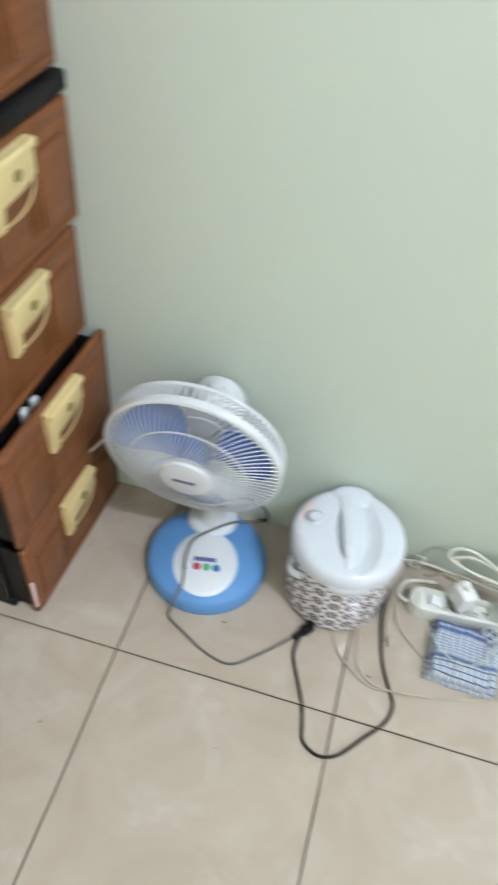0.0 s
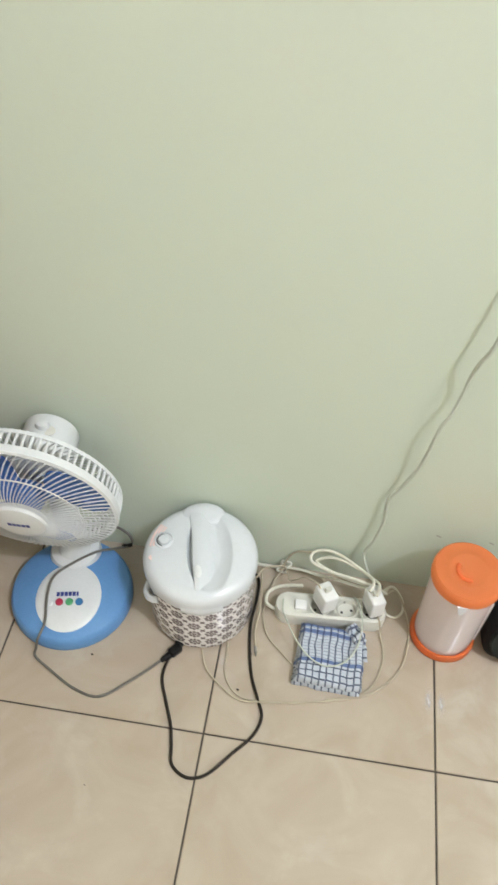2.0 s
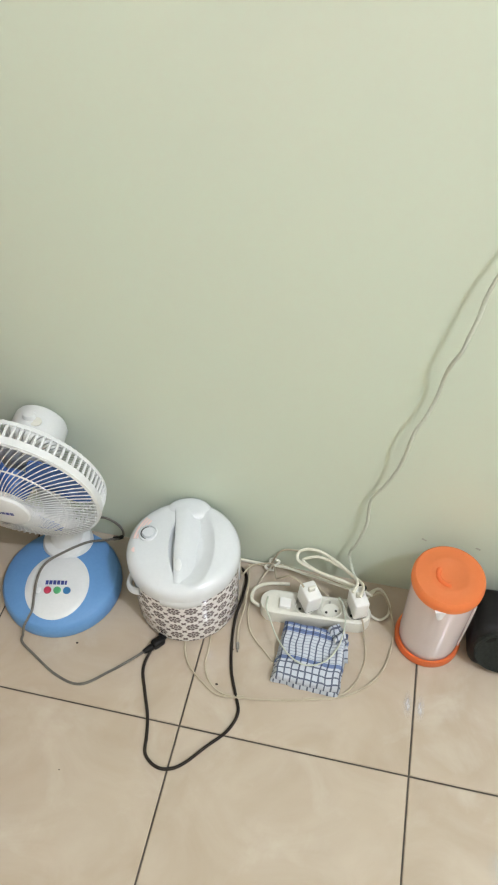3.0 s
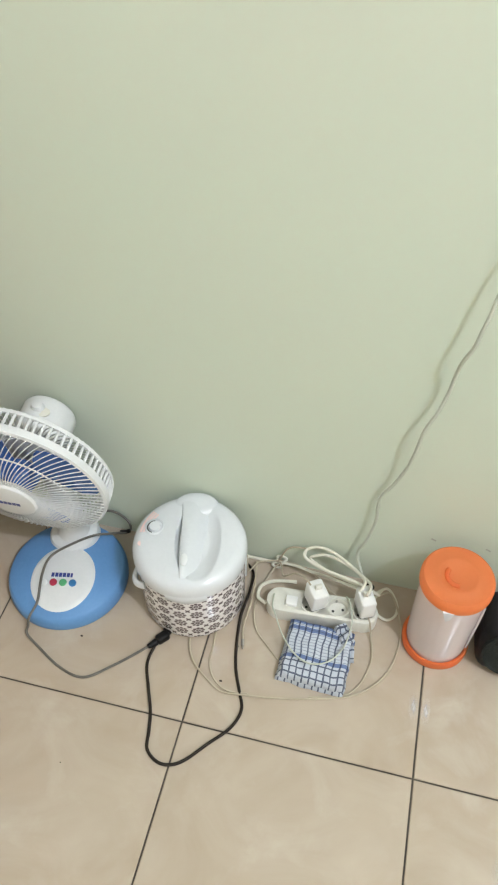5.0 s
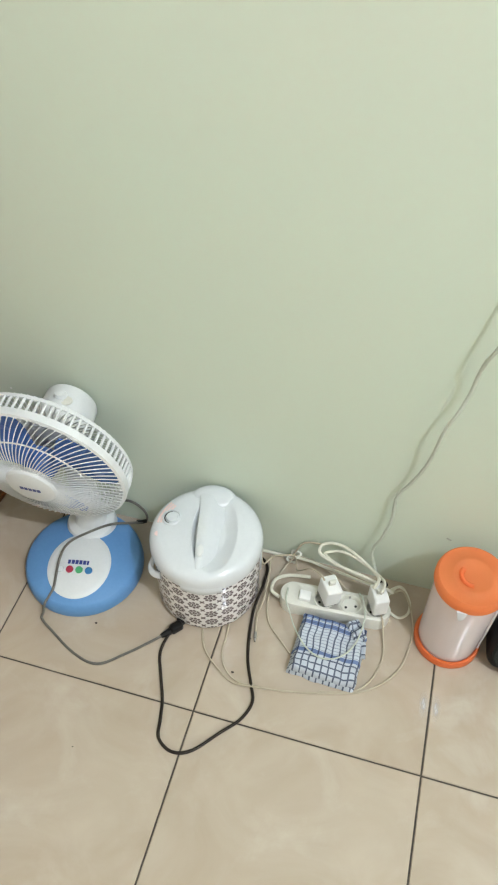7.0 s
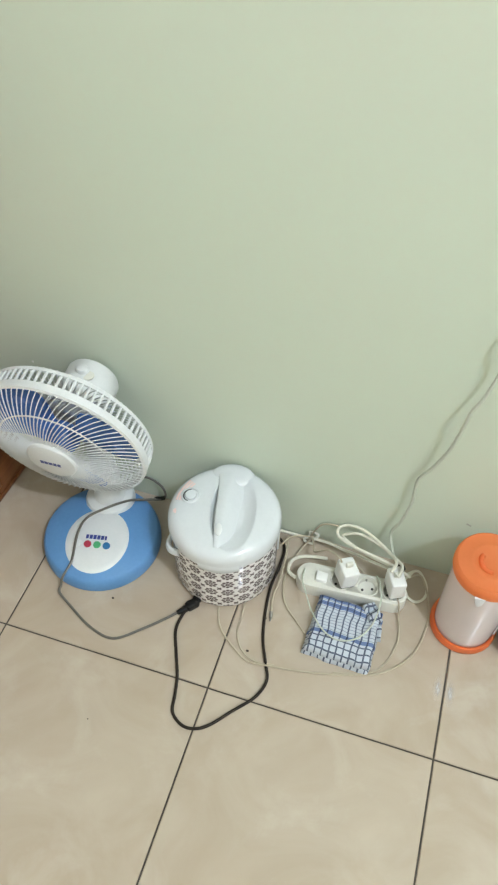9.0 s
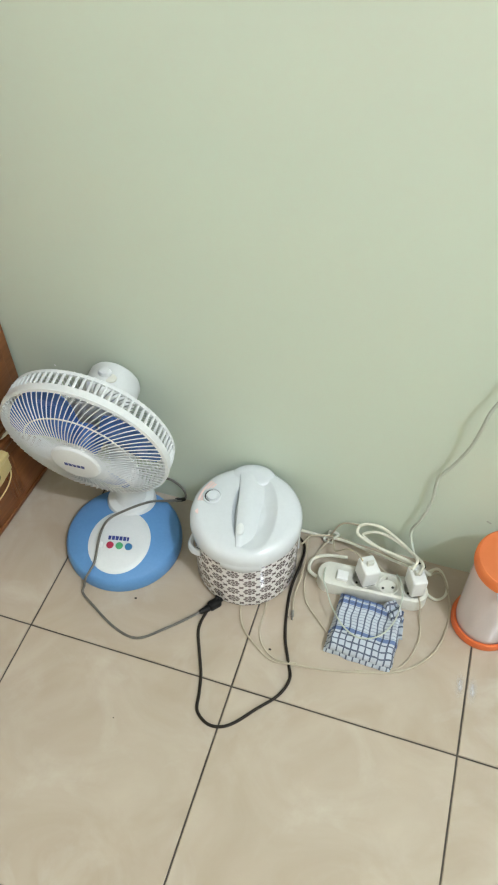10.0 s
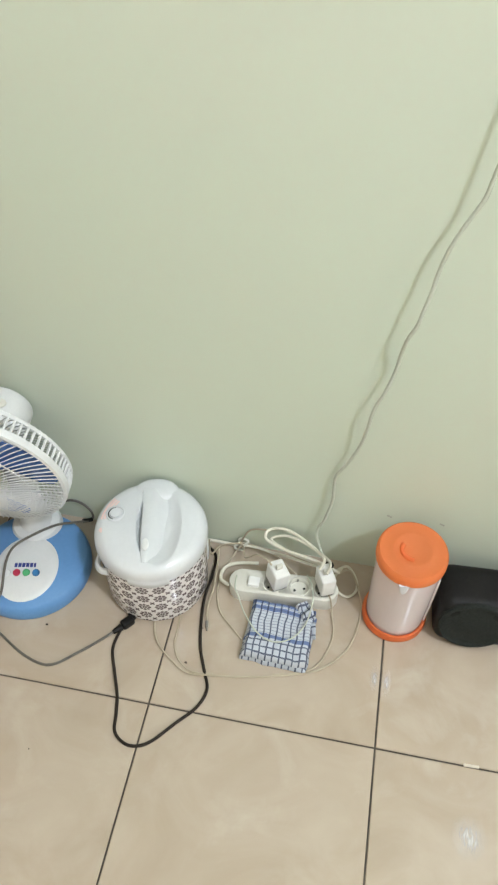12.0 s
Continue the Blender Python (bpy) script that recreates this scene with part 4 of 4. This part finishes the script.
for pts, r in (
    ([(0.262, 0.268, 0.102), (0.268, 0.290, 0.104), (0.245, 0.322, 0.088), (0.215, 0.340, 0.090), (0.190, 0.348, 0.095), (0.166, 0.350, 0.092), (0.150, 0.344, 0.086), (0.150, 0.331, 0.080), (0.166, 0.322, 0.078), (0.196, 0.312, 0.078), (0.240, 0.302, 0.080), (0.270, 0.296, 0.076), (0.300, 0.300, 0.050)], 0.0030),
    ([(0.276, 0.262, 0.100), (0.280, 0.288, 0.098), (0.255, 0.318, 0.082), (0.222, 0.334, 0.084), (0.192, 0.342, 0.084), (0.172, 0.340, 0.080), (0.160, 0.334, 0.074), (0.180, 0.324, 0.070), (0.214, 0.312, 0.068), (0.262, 0.302, 0.066), (0.292, 0.308, 0.040)], 0.0028),
    ([(0.292, 0.308, 0.040), (0.315, 0.330, 0.030), (0.336, 0.315, 0.012), (0.338, 0.292, 0.006), (0.322, 0.277, 0.006), (0.300, 0.284, 0.012), (0.292, 0.302, 0.024), (0.305, 0.322, 0.034)], 0.0026),
    ([(0.300, 0.300, 0.050), (0.322, 0.318, 0.034), (0.346, 0.286, 0.008), (0.352, 0.242, 0.0035), (0.336, 0.172, 0.0032), (0.290, 0.121, 0.0032), (0.233, 0.098, 0.0032), (0.154, 0.079, 0.0032), (0.093, 0.069, 0.0060), (0.053, 0.067, 0.0032), (0.022, 0.083, 0.0032), (-0.014, 0.112, 0.0032), (-0.030, 0.145, 0.0028), (-0.034, 0.180, 0.0024)], 0.0021),
    ([(0.283, 0.262, 0.0375), (0.291, 0.248, 0.034), (0.297, 0.236, 0.010), (0.304, 0.205, 0.0025), (0.303, 0.178, 0.0025), (0.290, 0.138, 0.0025), (0.262, 0.110, 0.0028), (0.205, 0.0945, 0.0028)], 0.0019),
    ([(0.012, 0.180, 0.0022), (0.015, 0.147, 0.0025), (0.016, 0.118, 0.0025), (0.032, 0.088, 0.0025), (0.062, 0.071, 0.0030), (0.100, 0.073, 0.0060)], 0.0019),
    ([(0.098, 0.344, 0.020), (0.082, 0.318, 0.006), (0.072, 0.275, 0.0030), (0.071, 0.240, 0.0030), (0.085, 0.200, 0.0030), (0.118, 0.168, 0.0030), (0.138, 0.150, 0.0030)], 0.0020),
    ([(0.172, 0.266, 0.092), (0.162, 0.272, 0.100), (0.140, 0.290, 0.082), (0.122, 0.298, 0.055), (0.112, 0.310, 0.035), (0.098, 0.346, 0.022), (0.060, 0.330, 0.030), (0.046, 0.300, 0.040), (0.030, 0.352, 0.010)], 0.0020),
    ([(0.098, 0.346, 0.020), (0.135, 0.340, 0.028), (0.165, 0.333, 0.030), (0.190, 0.328, 0.034), (0.235, 0.312, 0.046), (0.268, 0.302, 0.056)], 0.0026),
    ([(0.098, 0.350, 0.020), (0.140, 0.345, 0.022), (0.178, 0.330, 0.022), (0.200, 0.312, 0.020), (0.220, 0.300, 0.016)], 0.0024),
    ([(0.010, 0.352, 0.006), (0.040, 0.354, 0.005), (0.085, 0.352, 0.007), (0.100, 0.348, 0.018)], 0.0034),
    ([(0.096, 0.348, 0.022), (0.110, 0.352, 0.060), (0.126, 0.354, 0.072), (0.150, 0.352, 0.078)], 0.0022),
    ([(0.092, 0.250, 0.020), (0.074, 0.262, 0.018), (0.076, 0.286, 0.020), (0.100, 0.302, 0.020), (0.140, 0.312, 0.016)], 0.0034),
    ([(0.106, 0.262, 0.041), (0.108, 0.236, 0.042), (0.118, 0.218, 0.040), (0.138, 0.182, 0.042), (0.168, 0.150, 0.042), (0.200, 0.138, 0.043), (0.232, 0.152, 0.043), (0.252, 0.186, 0.043), (0.258, 0.226, 0.045), (0.256, 0.252, 0.044), (0.248, 0.276, 0.044), (0.240, 0.290, 0.038)], 0.0016),
    ([(0.052, 0.340, 0.014), (0.060, 0.300, 0.022), (0.063, 0.250, 0.012), (0.060, 0.205, 0.006), (0.066, 0.172, 0.0035)], 0.0022),
):
    part("strand", tube(pts, r if r > 0.0024 else r * 0.88, 8, 7), M_CABLE if r > 0.0024 else M_PALE if r < 0.0017 else M_TAN, bundle, "" if r > 0.0024 or r < 0.0017 else "thin yellowed strand")
tie = [(0.098 + 0.011 * math.cos(a) + 0.004 * math.sin(3 * a), 0.347 + 0.007 * math.sin(a), 0.020 + 0.011 * math.sin(a + 0.6)) for a in (0.5 * k for k in range(26))]
part("knot", tube(tie, 0.0024, 8, 3), M_STRIP, bundle, "tight knot")
part("twist_tie", tube([(0.278 + 0.008 * math.cos(a), 0.296, 0.078 + 0.010 * math.sin(a)) for a in (0.45 * k for k in range(14))], 0.0018, 6, 2), M_BLACK, bundle, "dark twist tie")
part("plug_tip", lathe([(0.0030, 0), (0.0030, 0.012), (0.0018, 0.013), (0.0016, 0.019), (0, 0.0195)], 14), M_METAL, bundle, "bare metal plug tip", pose(0.0655, 0.174, 0.0035, 90, 0, 12))
cable("drawer_lead", [(-0.570, 0.250, 0.205), (-0.548, 0.256, 0.207), (-0.518, 0.270, 0.240), (-0.492, 0.284, 0.270)], 0.0030, M_CABLE, "short white lead hanging out of a drawer gap")

for y, h, a in ((0.150, 0.182, 6), (0.182, 0.178, -12)):
    solid("packet", box(0.010, 0.016, h, 0.002, 1, (0, 0, h / 2)), M_ADAPT, pose(-0.592, y, 0.2215, 0, 0, a), "small white packet standing in an open drawer", "packet", "packets in the drawer")

# ---- small marks and scraps ----
for x, y, s in ((0.046, 0.087, 0.0032), (-0.232, 0.110, 0.0030), (0.060, 0.160, 0.0018), (-0.178, -0.115, 0.0016), (-0.470, -0.160, 0.002)):
    bm = bmesh.new()
    bmesh.ops.create_icosphere(bm, subdivisions=1, radius=s, matrix=Matrix.Translation((x, y, s * 0.35)) @ Matrix.Diagonal((1, 0.7, 0.5, 1)))
    solid("crumb", bm, M_DUST, pose(0, 0, 0), "tiny dark crumb on the tiles", "crumb", "crumbs on the floor")



def pale_mark_material():
    """A faint whitish streaked mark with ragged, fading edges."""
    m, nd, ln, b = nodes_of("pale_floor_mark", 0.35)
    b.inputs["Base Color"].default_value = (0.86, 0.85, 0.86, 1)
    uv = put(nd, ln, "ShaderNodeTexCoord").outputs["Object"]
    mp = put(nd, ln, "ShaderNodeMapping", {"Vector": uv, "Scale": (1.0, 0.25, 1.0)}).outputs[0]
    n = put(nd, ln, "ShaderNodeTexNoise", {"Vector": mp, "Scale": 260.0, "Detail": 4.0})
    far = put(nd, ln, "ShaderNodeVectorMath", {0: uv}, operation="LENGTH").outputs["Value"]
    fade = calc(nd, ln, "SUBTRACT", 1.0, calc(nd, ln, "DIVIDE", far, 0.036))
    a = calc(nd, ln, "MULTIPLY", calc(nd, ln, "MAXIMUM", fade, 0.0), calc(nd, ln, "MAXIMUM", calc(nd, ln, "SUBTRACT", calc(nd, ln, "MULTIPLY", n.outputs[0], 3.2), 0.9), 0.0))
    ln.new(calc(nd, ln, "MULTIPLY", calc(nd, ln, "MINIMUM", a, 1.0), 0.62), b.inputs["Alpha"])
    return m


pale_mark_look = pale_mark_material()
# One broad whitish patch at the right, two narrow ones beside the joint.
for x, y, sx, sy in ((0.558, -0.112, 0.85, 1.0), (0.411, 0.120, 0.26, 0.75), (0.389, 0.123, 0.26, 0.75)):
    bm = bmesh.new()
    bmesh.ops.create_circle(bm, cap_ends=True, segments=24, radius=0.036)
    ob = solid("pale_mark", bm, pale_mark_look, pose(x, y, 0.0013) @ Matrix.Diagonal((sx, sy, 1, 1)), "pale streaked mark on a glossy floor tile", "scuff mark", "scuffs on the floor")
solid("grout_chip", box(0.026, 0.005, 0.003, 0.001, 1), M_SCUFF, pose(0.562, 0.0015, 0.0002, 0, 0, 2), "pale chip of filler in a floor joint", "chip")
for x, z in ((0.374, 0.176), (0.470, 0.176)):
    solid("wall_mark", box(0.010, 0.0012, 0.004, 0.0005, 1), M_MARK, pose(x, 0.3597, z, 0, 25, 0), "small grey scuff on the painted wall", "wall mark", "marks on the wall")
solid("wall_mark", box(0.004, 0.0012, 0.004, 0.0005, 1), M_ADAPT, pose(-0.458, 0.3597, 0.330), "tiny white fleck on the painted wall", "wall mark", "marks on the wall")

# ---- floor tiles, each a piece of its own ----
PITCH, GAP = 0.40, 0.0030


def tile_mesh(w, d):
    bm = bmesh.new()
    e, h = 0.0012, 0.0012
    low = [bm.verts.new((x * w / 2, y * d / 2, -0.0035)) for x, y in ((-1, -1), (1, -1), (1, 1), (-1, 1))]
    mid = [bm.verts.new((x * w / 2, y * d / 2, -h)) for x, y in ((-1, -1), (1, -1), (1, 1), (-1, 1))]
    top = [bm.verts.new((x * (w / 2 - e), y * (d / 2 - e), 0)) for x, y in ((-1, -1), (1, -1), (1, 1), (-1, 1))]
    for a, b in ((low, mid), (mid, top)):
        for k in range(4):
            bm.faces.new((a[k], a[(k + 1) % 4], b[(k + 1) % 4], b[k]))
    bm.faces.new(top)
    return finish(bm, "tile", M_TILE, smooth=False)


whole, cut = tile_mesh(PITCH - GAP, PITCH - GAP), tile_mesh(PITCH - GAP, WALL_Y - GAP / 2 + 0.010)
for i in range(-3, 8):
    for j in range(-9, 1):
        y = (j + 0.5) * PITCH if j < 0 else (WALL_Y + GAP / 2 + 0.010) / 2
        part("tile", cut if j == 0 else whole, None, floor, "", pose((i + 0.5) * PITCH, y, 0.0004 * math.sin(i * 7.1 + j * 3.3)))
